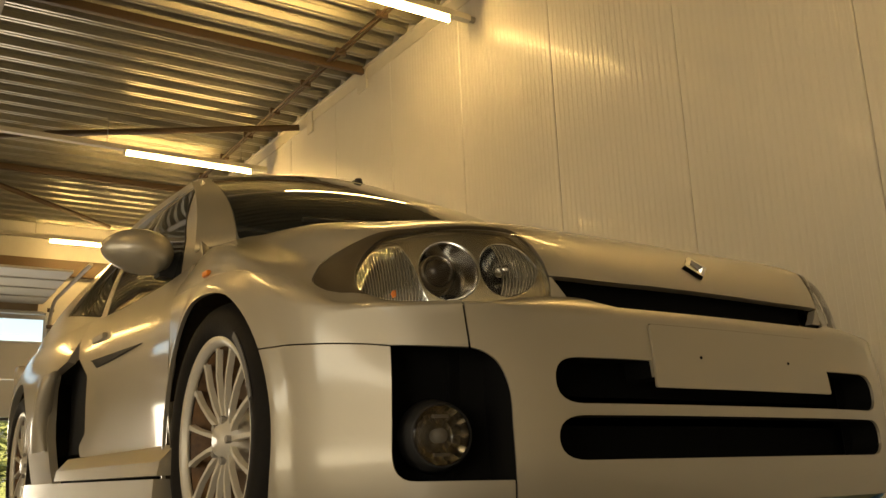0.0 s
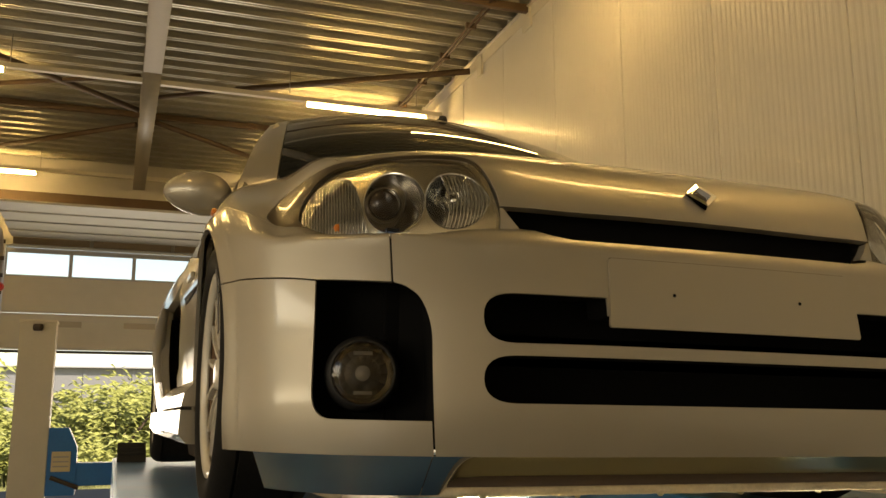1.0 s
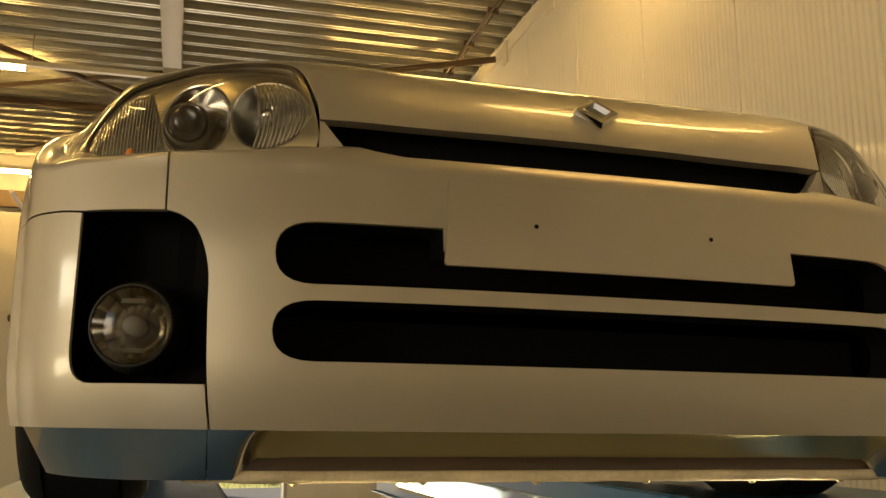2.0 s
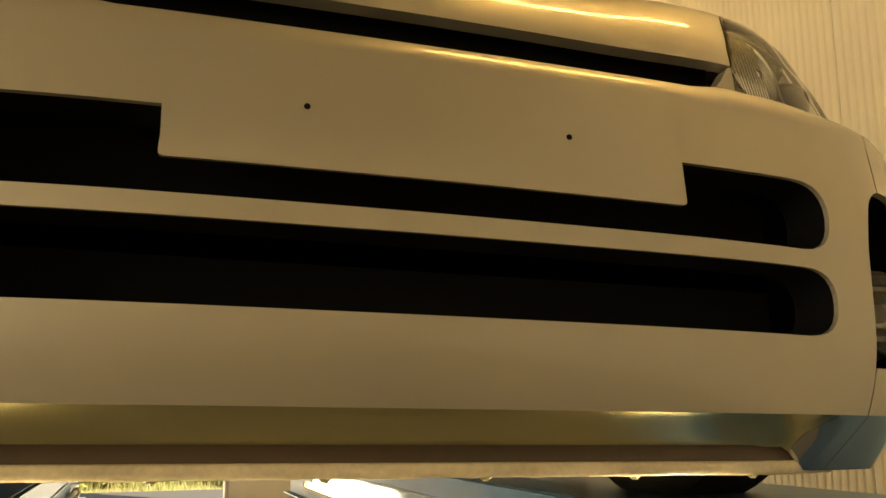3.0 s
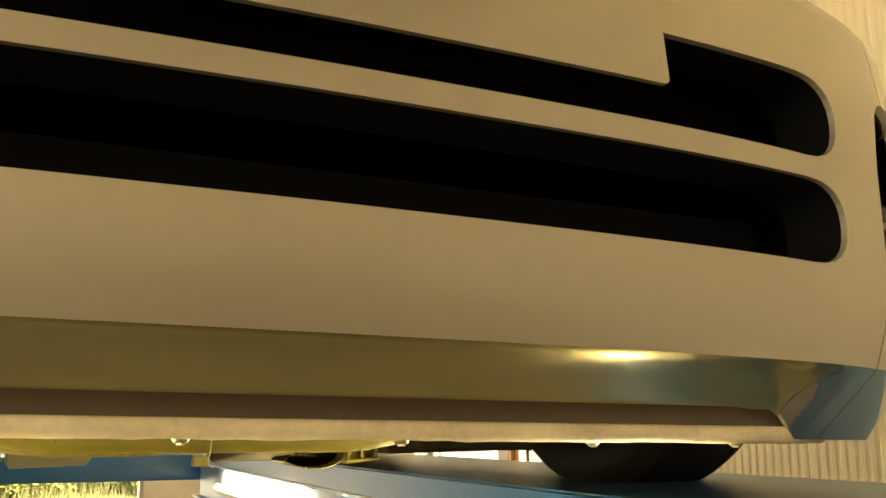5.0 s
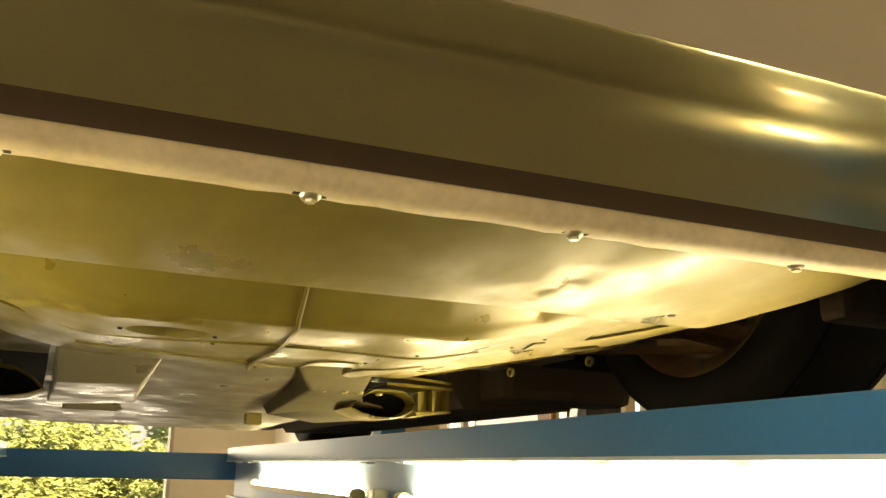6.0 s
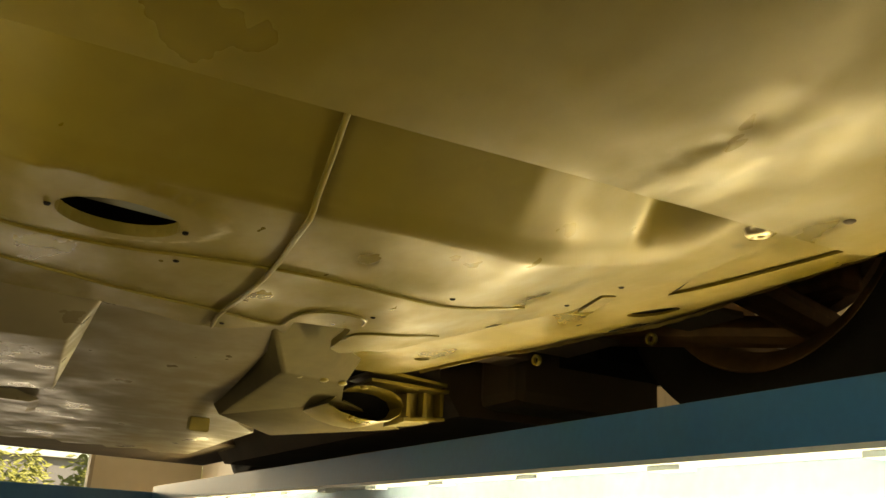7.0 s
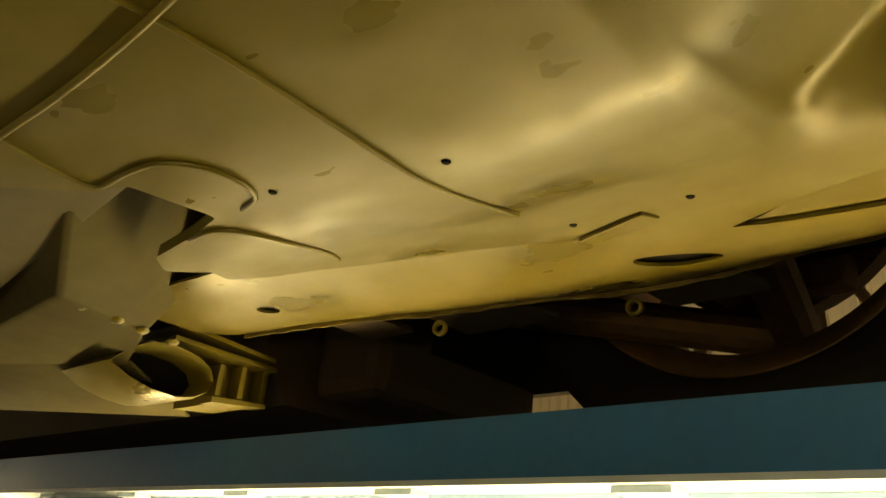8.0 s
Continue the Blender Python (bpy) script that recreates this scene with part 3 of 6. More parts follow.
while y < Y_NORTH:
    line += [(y, Z_DECK), (y + 0.028, Z_DECK), (y + 0.034, Z_DECK + 0.012), (y + 0.050, Z_DECK + 0.012), (y + 0.056, Z_DECK), (y + 0.084, Z_DECK), (y + 0.108, Z_DECK + 0.05), (y + 0.116, Z_DECK + 0.05), (y + 0.138, Z_DECK + 0.10), (y + 0.19, Z_DECK + 0.10), (y + 0.196, Z_DECK + 0.088), (y + 0.212, Z_DECK + 0.088), (y + 0.218, Z_DECK + 0.10), (y + 0.246, Z_DECK + 0.10), (y + 0.268, Z_DECK + 0.05), (y + 0.276, Z_DECK + 0.05)]
    y += PITCH
rows = [[bm.verts.new((x, p[0], p[1])) for p in line] for x in (X_WEST, X_EAST)]
for i in range(len(line) - 1):
    bm.faces.new((rows[0][i], rows[0][i + 1], rows[1][i + 1], rows[1][i]))
ceiling = structure("ceiling", bm, DECKM, "galvanised trapezoid steel roof deck", "ceiling")
structure("roof", box(X_WEST - 0.2, X_EAST + 0.2, Y_SOUTH - 0.2, Y_NORTH + 0.2, Z_DECK + 0.13, Z_DECK + 0.3), STEEL, "flat roof above the deck", "roof")


def i_beam(x, y0, y1, z0, z1, w, t=0.014):
    c = (z0, z1)
    return prism([(x - w / 2, z0), (x + w / 2, z0), (x + w / 2, z0 + t), (x + t / 2, z0 + t), (x + t / 2, z1 - t), (x + w / 2, z1 - t), (x + w / 2, z1), (x - w / 2, z1), (x - w / 2, z1 - t), (x - t / 2, z1 - t), (x - t / 2, z0 + t), (x - w / 2, z0 + t)], "y", y0, y1)


for name, y0, y1, zlo in (("roof_beam", Y_SOUTH, 9.0, 5.42), ("roof_beam", 9.012, Y_NORTH - 0.13, 5.42)):
    tagged(link_mesh(name, i_beam(-0.87, y0, y1, zlo, Z_DECK - 0.004, 0.20), STEEL, None), "grey painted steel roof beam", "beam", kind="structure")
for y, zz in ((2.1, 5.75), (6.78, 5.75), (11.75, 5.75)):
    tagged(link_mesh("purlin", box(X_WEST, X_EAST - 0.03, y - 0.03, y + 0.03, zz, Z_DECK - 0.003, 0.005), BROWN, None), "dark steel cross beam under the roof deck", "beam", kind="structure")


def brace(a, b, r=0.04):
    bm = rod(a, b, r, 8)
    tagged(link_mesh("wind_brace", bm, BROWN, None), "dark steel diagonal roof brace", "brace", "roof braces", "structure")


brace((2.80, 8.38, 5.69), (0.2, 10.1, 5.74))
brace((0.2, 10.1, 5.74), (-0.75, 10.8, 5.76), 0.03)
brace((-1.0, 11.0, 5.62), (-3.6, 8.6, 5.62))
brace((-1.0, 11.6, 5.6), (-3.2, 13.6, 5.6))
brace((-0.75, 11.4, 5.6), (1.8, 13.6, 5.6))
brace((-3.4, 10.9, 5.62), (-1.0, 9.7, 5.62), 0.03)
part("wall_plate", box(X_EAST - 0.03, X_EAST - 0.004, 8.08, 8.22, 5.55, 5.82, 0.004), TRUNK, wall_east)
part("wall_plate", box(X_EAST - 0.03, X_EAST - 0.004, 6.72, 6.92, 5.58, 5.80, 0.004), TRUNK, wall_east)
bm = rod((2.36, 5.0, 5.79), (2.47, 11.4, 5.79), 0.016, 8)
rod((2.42, 5.0, 5.805), (2.53, 11.4, 5.805), 0.012, 8, bm)
for y in (5.6, 6.5, 7.4, 8.3, 9.2, 10.1, 11.0):
    box(2.33 + 0.017 * (y - 5), 2.45 + 0.017 * (y - 5), y - 0.02, y + 0.02, 5.772, Z_DECK, 0.003, bm)
tagged(link_mesh("cable_conduit", bm, BROWN, None), "thin dark conduits clipped under the roof deck", "conduit")

# Light lines: trunking with tubes, hung on thin rods
for y in (0.08, 4.74, 9.41, 14.08):
    x0 = -6.2
    line = thing("light_line", (0, y, 5.43), "white trunking with fluorescent tubes hung from the roof", "light", "light lines")
    part("trunking", prism([(y - 0.035, 5.43), (y + 0.035, 5.43), (y + 0.03, 5.49), (y - 0.03, 5.49)], "x", x0, X_EAST - 0.06), TRUNK, line)
    for xa in (-4.06, 0.98):
        tube = part("tube", rod((xa + 0.02, y, 5.39), (xa + 1.60, y, 5.39), 0.019, 14), TUBE, line, "lit warm fluorescent tube", True)
        for xe in (xa, xa + 1.60):
            part("tube_holder", box(xe, xe + 0.02, y - 0.025, y + 0.025, 5.36, 5.43, 0.003), TRUNK, line)
    for xr in (-5.2, -2.4, 0.78, 2.45):
        part("hanger_rod", rod((xr, y, 5.49), (xr, y, Z_DECK), 0.006, 8), STEEL, line)
part("bracket_bar", rod((X_EAST - 0.06, 4.74, 5.46), (X_EAST - 0.004, 4.74, 5.46), 0.03, 10), STEEL, wall_east)

# ---- outside the door ----
shed = thing("shed", (2, 62, 0), "long low grey clad industrial shed behind the bushes", "building")
part("wall", box(-30, 34, 60, 75, 0, 4.6), SHED, shed)
part("roof", prism([(59.6, 4.6), (75.4, 4.6), (67.5, 5.1)], "x", -30.3, 34.3), STEEL, shed)
for k in range(22):
    part("rib", box(-29 + 2.9 * k, -28.85 + 2.9 * k, 59.92, 60.0, 0, 4.6), SHED, shed)


def bush(x, y, h, w, seed, label, tree=False):
    """Limbs from a forked trunk, and small leaf blades in clumps round their ends."""
    rnd = random.Random(seed)
    t = thing("tree" if tree else "bush", (x, y, 0), label, "tree" if tree else "bush", "bushes outside")
    bm = rod((x, y, -0.1), (x, y, h * 0.35), 0.09, 8, r2=0.05)
    tips = []
    for i in range(9):
        a, up = rnd.uniform(0, 6.28), rnd.uniform(0.45, 0.95)
        q = Vector((x + w * 0.42 * math.cos(a), y + w * 0.42 * math.sin(a), h * up))
        rod((x, y, h * 0.3 * rnd.uniform(0.4, 1)), q, 0.04, 6, bm, 0.01)
        tips.append(q)
    part("trunk", bm, BARK, t)
    verts, faces = [], []
    for i in range(150):
        if rnd.random() < 0.6:
            c = rnd.choice(tips) + Vector((rnd.gauss(0, w * 0.16), rnd.gauss(0, w * 0.16), rnd.gauss(0, h * 0.13)))
        else:
            c = Vector((x + rnd.gauss(0, w * 0.27), y + rnd.gauss(0, w * 0.27), h * rnd.uniform(0.08, 0.75)))
        size = rnd.uniform(0.10, 0.30) * w * 0.4
        for k in range(26):
            p = c + Vector((rnd.gauss(0, size), rnd.gauss(0, size), rnd.gauss(0, size * 0.7)))
            if p.z < 0.03:
                continue
            l, wd = rnd.uniform(0.07, 0.14) * (1.4 if tree else 1), rnd.uniform(0.025, 0.05) * (1.4 if tree else 1)
            m = Euler((rnd.uniform(0.1, 1.5), rnd.uniform(-0.7, 0.7), rnd.uniform(-1.0, 1.0))).to_matrix()
            n = len(verts)
            verts += [p + m @ Vector(q) for q in ((-l, 0, 0), (0, -wd, 0.01), (l, 0, -0.02), (0, wd, 0.01))]
            faces.append((n, n + 1, n + 2, n + 3))
    me = bpy.data.meshes.new("crown")
    me.from_pydata([v - Vector((x, y, 0)) for v in verts], [], faces)
    me.materials.append(LEAF)
    ob = new("crown", me)
    ob.parent = t
    return t


rnd = random.Random(5)
for k in range(15):
    bush(-7.4 + 0.95 * k + rnd.uniform(-0.3, 0.3), 23.6 + rnd.uniform(-1.2, 2.2), rnd.uniform(0.9, 2.1), rnd.uniform(1.6, 2.6), 20 + k, "yellow-green sunlit leafy bush outside the doorway")
for k, (x, y, h) in enumerate(((-5.6, 27.5, 3.4), (3.8, 29, 4.0), (-9.0, 30, 4.4))):
    bush(x, y, h, 3.0, 60 + k, "light green young tree behind the bushes", True)
bm = bmesh.new()
rnd = random.Random(9)
for k in range(5200):
    p = Vector((rnd.uniform(-9, 9), rnd.uniform(20.6, 24.5), -0.05))
    a, h = rnd.uniform(0, 6.28), rnd.uniform(0.15, 0.55)
    d = Vector((math.cos(a), math.sin(a), 0)) * 0.008
    lean = Vector((rnd.uniform(-0.15, 0.15), rnd.uniform(-0.15, 0.15), h))
    bm.faces.new([bm.verts.new(q) for q in (p - d, p + d, p + lean)])
tagged(link_mesh("tall_grass", bm, GRASS, None), "dry yellow-green tall grass along the bushes", "grass", kind="stuff")

# ---- the car ----
TILT = Matrix(((1, 0, 0, 0), (0, 1, 0, 0), (-0.0145, 0, 1, 0), (0, 0, 0, 1)))
car = thing("car", (0, 1.9, 1.30), "silver wide-bodied hatchback with no number plate, raised on a blue lift", "car")


def sway(p):
    return (p[0], p[1], p[2] - 0.0145 * p[0])


def cpart(name, bm, material_, parent=None, label="", smooth=False):
    bm.transform(TILT)
    return part(name, bm, material_, parent or car, label, smooth)


def skin_at(s, q):
    return sway(skin(s, q))


def deck_at(s, w):
    return sway(deck(s, max(w, 0.0)))


def s_at_y(y):
    """Distance along the outline at which the side reaches y."""
    a, b = 0.3, KNOT[-1]
    for _ in range(40):
        m = (a + b) / 2
        if ring(m)[1] < y:
            a = m
        else:
            b = m
    return a


def flowing(points, n=5, closed=False):
    """A smooth line through the points."""
    m, out = len(points), []
    for i in range(m if closed else m - 1):
        p = [np.array(points[(i + k) % m] if closed else points[min(max(i + k, 0), m - 1)], float) for k in (-1, 0, 1, 2)]
        for k in range(n):
            t = k / n
            q = 0.5 * (2 * p[1] + (p[2] - p[0]) * t + (2 * p[0] - 5 * p[1] + 4 * p[2] - p[3]) * t * t + (3 * p[1] - p[0] - 3 * p[2] + p[3]) * t ** 3)
            out.append((float(q[0]), float(q[1])))
    return out if closed else out + [tuple(points[-1])]


def mirrored(poly, side):
    return [(side * u, v) for u, v in poly]


S_END = float(KNOT[-1]) - 0.002
ARCH_Y = WHEEL_Y
arch = [(s_at_y(WHEEL_Y - (ARCH_FRONT if a < 90 else ARCH_BACK) * math.cos(radians(a))), WHEEL_Z + ARCH_TOP * math.sin(radians(a))) for a in range(-25, 206, 5)]
Z_LOW = 1.452
SEAM = [(0.584, Z_LOW), (0.585, 1.510), (0.587, 1.60), (0.589, 1.664), (0.605, 1.713), (0.628, 1.735), (0.652, 1.744)]
SEAM = [(float(spline(np.arange(7.0), np.array(SEAM), k)[0]), float(spline(np.arange(7.0), np.array(SEAM), k)[1])) for k in np.linspace(0, 6, 31)]

# Bumper with its two long slots
slot_u = rounded([(-0.499, 1.641), (0.501, 1.641), (0.501, 1.727), (0.276, 1.726), (0.276, 1.694), (-0.272, 1.694), (-0.272, 1.726), (-0.499, 1.727)], (0.055, 0.055, 0.055, 0, 0, 0, 0, 0.055))
slot_l = rounded([(-0.500, 1.540), (0.503, 1.540), (0.503, 1.620), (-0.500, 1.620)], 0.056)
outline = [(s - 0.0012, q) for s, q in SEAM] + [(0.651, 1.8995), (0.43, 1.8995), (0.40, 1.885), (0.36, 1.850), (0.32, 1.838), (-0.32, 1.838), (-0.36, 1.850), (-0.40, 1.885), (-0.43, 1.8995), (-0.651, 1.8995)] + [(-s + 0.0012, q) for s, q in SEAM[::-1]]
bumper = sheet("front_bumper", outline, [slot_u, slot_l], skin_at, 0.022, PAINT, car, flange=0.006, outward=1)
# Slot walls are near-black: the shade of the depth is in the colour
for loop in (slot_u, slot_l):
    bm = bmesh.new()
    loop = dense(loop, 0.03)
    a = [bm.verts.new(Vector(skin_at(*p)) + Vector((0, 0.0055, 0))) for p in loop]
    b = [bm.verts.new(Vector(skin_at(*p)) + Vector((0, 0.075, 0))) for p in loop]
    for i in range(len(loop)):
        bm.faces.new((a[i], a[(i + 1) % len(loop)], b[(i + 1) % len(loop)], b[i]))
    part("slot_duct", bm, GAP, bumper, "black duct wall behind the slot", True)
plate = [(-0.274, 1.673), (0.278, 1.673), (0.276, 1.799), (-0.262, 1.799)]


def plate_at(s, q):
    x, y, z = skin(s, q)
    return sway((x, y - 0.007, q))


def seam_at(s, q):
    x, y, z = skin(s, q)
    return sway((x, y - 0.0012, q))


number_panel = sheet("number_panel", rounded(plate, 0.006), [], plate_at, 0.03, PAINT, car, "blank silver number plate panel with two screw holes", flange=0.0055, outward=1)
sheet("panel_seam", rounded([(-0.2690, 1.690), (0.2740, 1.690), (0.2740, 1.8008), (-0.2600, 1.8008)], 0.006), [], seam_at, 0.03, SEAM_PAINT, number_panel, "dark seam round the panel", flange=0, outward=1)
# Black discs on the panel draw the dark of its screw holes
for x in (-0.139, 0.139):
    p = Vector(plate_at(x, 1.736))
    part("screw_hole", lathe([(0.0, 0.0016), (0.0026, 0.0016), (0.0032, 0.0008), (0.0032, -0.002), (0, -0.002)], p, (0, -1, 0), 14), GAP, number_panel, "small dark screw hole")
# Black sheets stand in for the dark inside the nose
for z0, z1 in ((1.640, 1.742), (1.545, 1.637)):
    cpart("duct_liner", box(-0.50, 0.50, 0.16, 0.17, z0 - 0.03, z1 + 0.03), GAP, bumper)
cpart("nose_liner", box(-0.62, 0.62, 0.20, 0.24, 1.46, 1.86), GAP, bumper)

for side in (-1, 1):
    # Lower corner with the lamp well
    corner = [(0.5865, Z_LOW), (0.5875, 1.509), (0.760, 1.511), (0.775, 1.512), (0.787, 1.516), (0.796, 1.523), (0.802, 1.533), (0.805, 1.546), (0.806, 1.562), (0.8005, 1.7505), (0.85, 1.757), (0.945, 1.766), (1.06, 1.7755)]
    front_edge = [p for p in arch if p[0] < s_at_y(ARCH_Y - 0.25) and p[1] < 1.765][::-1]
    a0, a1 = math.asin((1.7765 - WHEEL_Z) / ARCH_TOP), math.asin((1.7795 - WHEEL_Z) / ARCH_TOP)
    front_edge = [(s_at_y(WHEEL_Y - ARCH_FRONT * math.cos(a0)), 1.7765)] + front_edge
    corner = corner + front_edge + [(front_edge[-1][0], Z_LOW)]
    piece = sheet("bumper_corner", mirrored(corner, side), [], skin_at, 0.020, PAINT, car, flange=0.004, outward=1)
    # Wing: from the joint up over the shoulder and back to the door
    rest = [(s_at_y(WHEEL_Y - ARCH_FRONT * math.cos(a1)), 1.7795)] + [p for p in arch if p[1] > 1.79 or p[0] > s_at_y(ARCH_Y)]
    wing = [(0.6545, 1.7445), (0.80, 1.7535), (0.85, 1.7600), (0.945, 1.769), (1.06, 1.7785)] + rest + [(S_END, rest[-1][1])]
    top = [(s, ring(s)[4] + 0.0995) for s in np.linspace(S_END, 0.6545, 40)]
    sheet("front_wing", mirrored(wing + [(float(a), float(b)) for a, b in top], side), [], skin_at, 0.0207, PAINT, car, flange=0.010, outward=1)
    wing_top = [(0.950, 0.0008), (S_END, 0.001), (S_END, 0.999), (0.785, 0.999), (0.772, 0.6), (0.748, 0.32), (0.722, 0.288), (0.785, 0.2845), (0.830, 0.2755)] + flowing([(0.866, 0.2545), (0.898, 0.2095), (0.921, 0.151), (0.9375, 0.101), (0.9445, 0.052), (0.934, 0.020), (0.912, 0.0045), (0.885, 0.0005)])
    sheet("wing_top", mirrored(wing_top, side), [], deck_at, 0.03, PAINT, car, flange=0.006, outward=1, stretch=(1, 0.7))
    # Lamp well, fog lamp
    c = Vector(sway((side * 0.676, 0.149, 1.590)))
    axis = Vector((side * 0.25, -1, 0.0)).normalized()
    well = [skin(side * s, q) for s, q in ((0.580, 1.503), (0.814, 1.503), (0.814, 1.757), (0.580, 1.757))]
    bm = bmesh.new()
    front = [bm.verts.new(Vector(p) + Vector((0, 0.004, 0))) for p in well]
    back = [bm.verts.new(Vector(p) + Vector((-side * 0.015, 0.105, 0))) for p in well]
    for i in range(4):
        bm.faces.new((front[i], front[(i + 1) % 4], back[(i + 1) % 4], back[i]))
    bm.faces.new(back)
    # Blacker than the bezel's plastic: the well's inner shade is in the colour
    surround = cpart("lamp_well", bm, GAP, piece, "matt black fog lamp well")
    fog = part("fog_lamp", lathe([(0.053, 0.002), (0.050, -0.004), (0.044, -0.016), (0.032, -0.028), (0.016, -0.036), (0.0, -0.04)], c, axis, 14), FOGBOWL, car, "round clear fog lamp with a vertical bulb shield")
    part("bezel", lathe([(0.053, 0.000), (0.0535, 0.005), (0.0555, 0.006), (0.058, 0.002), (0.063, -0.02), (0.068, -0.05), (0.062, -0.05)], c, axis, 40), BLACK, fog, "", True)
    part("lens", lathe([(0.0535, 0.005), (0.043, 0.010), (0.02, 0.014), (0.0, 0.015)], c, axis, 40), FOGGLASS, fog, "clear round lens", True)
    r = axis.to_track_quat("Z", "Y").to_matrix()
    part("bulb_shield", rod(c + axis * -0.03, c + axis * -0.002, 0.013, 20), STEEL, fog, "", True)
    for dz in (-0.034, 0.034):
        bm = box(-0.016, 0.016, -0.004, 0.004, dz - 0.003, dz + 0.003)
        bm.transform(Matrix.Translation(c + axis * -0.004))
        part("shield_clip", bm, STEEL, fog)

# Bonnet, with the thin mouth under its lip
lip = [(-0.432, 0.072), (-0.30, 0.076), (-0.15, 0.083), (0.0, 0.085), (0.15, 0.083), (0.30, 0.076), (0.432, 0.072)]
edge = [(0.4355, 0.12), (0.455, 0.205), (0.481, 0.252), (0.547, 0.265), (0.63, 0.265), (0.716, 0.284), (0.744, 0.32), (0.768, 0.6), (0.781, 0.999)]
edge = flowing(edge)
bonnet = sheet("bonnet", lip + edge + [(-s, w) for s, w in edge[::-1]], [], deck_at, 0.03, PAINT, car, flange=0.018, outward=1, stretch=(1, 0.7))
for side in (-1, 1):
    ear = [(0.433, 0.001), (0.395, 0.001), (0.41, 0.03), (0.426, 0.066), (0.432, 0.067)]
    sheet("mouth_corner", mirrored(ear, side), [], deck_at, 0.02, PAINT, car, flange=0.02, outward=1, stretch=(1, 0.7))
# A black sheet in place of depth keeps the mouth dark
cpart("mouth_grille", box(-0.43, 0.43, 0.165, 0.175, 1.80, 1.95), GAP, bumper, "plain black sheet behind the mouth")
# Plain lozenge emblem
c = Vector(deck_at(0.024, 0.190))
up = (Vector(deck_at(0.012, 0.20)) - Vector(deck_at(0.012, 0.16))).normalized()
nor = Vector((0, -1, 0)) - up * up.dot(Vector((0, -1, 0)))
nor.normalize()
frame3 = Matrix((Vector((1, 0, 0)), up, nor)).transposed().to_4x4()
bm = bmesh.new()
outer, inner = [(-0.040, 0), (0, 0.035), (0.040, 0), (0, -0.035)], [(-0.017, 0), (0, 0.016), (0.017, 0), (0, -0.016)]
rings = [[bm.verts.new((x * f, y * f, h)) for x, y in o] for o, f, h in ((outer, 1, -0.002), (outer, 0.93, 0.008), (inner, 1.35, 0.009), (inner, 1, 0.0))]
for a, b in zip(rings, rings[1:]):
    for i in range(4):
        bm.faces.new((a[i], a[(i + 1) % 4], b[(i + 1) % 4], b[i]))
bm.transform(Matrix.Translation(c + nor * 0.004) @ frame3)
bmesh.ops.recalc_face_normals(bm, faces=bm.faces[:])
part("emblem", bm, CHROME, bonnet, "chrome lozenge emblem")

# Headlamps under one clear cover
GLASS = [(0.815, 0.001), (0.836, 0.010), (0.846, 0.045), (0.838, 0.115), (0.813, 0.178), (0.787, 0.217), (0.755, 0.242), (0.712, 0.248), (0.631, 0.253), (0.547, 0.255), (0.484, 0.244), (0.459, 0.195), (0.441, 0.11), (0.433, 0.035), (0.436, 0.001)]
GLASS = flowing(GLASS)
FAIR = flowing([(0.880, 0.0012), (0.910, 0.006), (0.931, 0.022), (0.941, 0.052), (0.934, 0.100), (0.918, 0.150), (0.895, 0.208), (0.864, 0.252), (0.828, 0.273), (0.785, 0.282), (0.72, 0.2855)]) + flowing([(0.715, 0.281), (0.63, 0.263), (0.547, 0.263), (0.482, 0.250), (0.4565, 0.204)]) + GLASS[::-1][14:]
def ellipse(s, w, ds, dw, f=1.0, n=40):
    return [(s + f * ds * math.cos(a), max(w + f * dw * math.sin(a), 0.004)) for a in np.linspace(0, 2 * math.pi, n + 1)[:-1]]


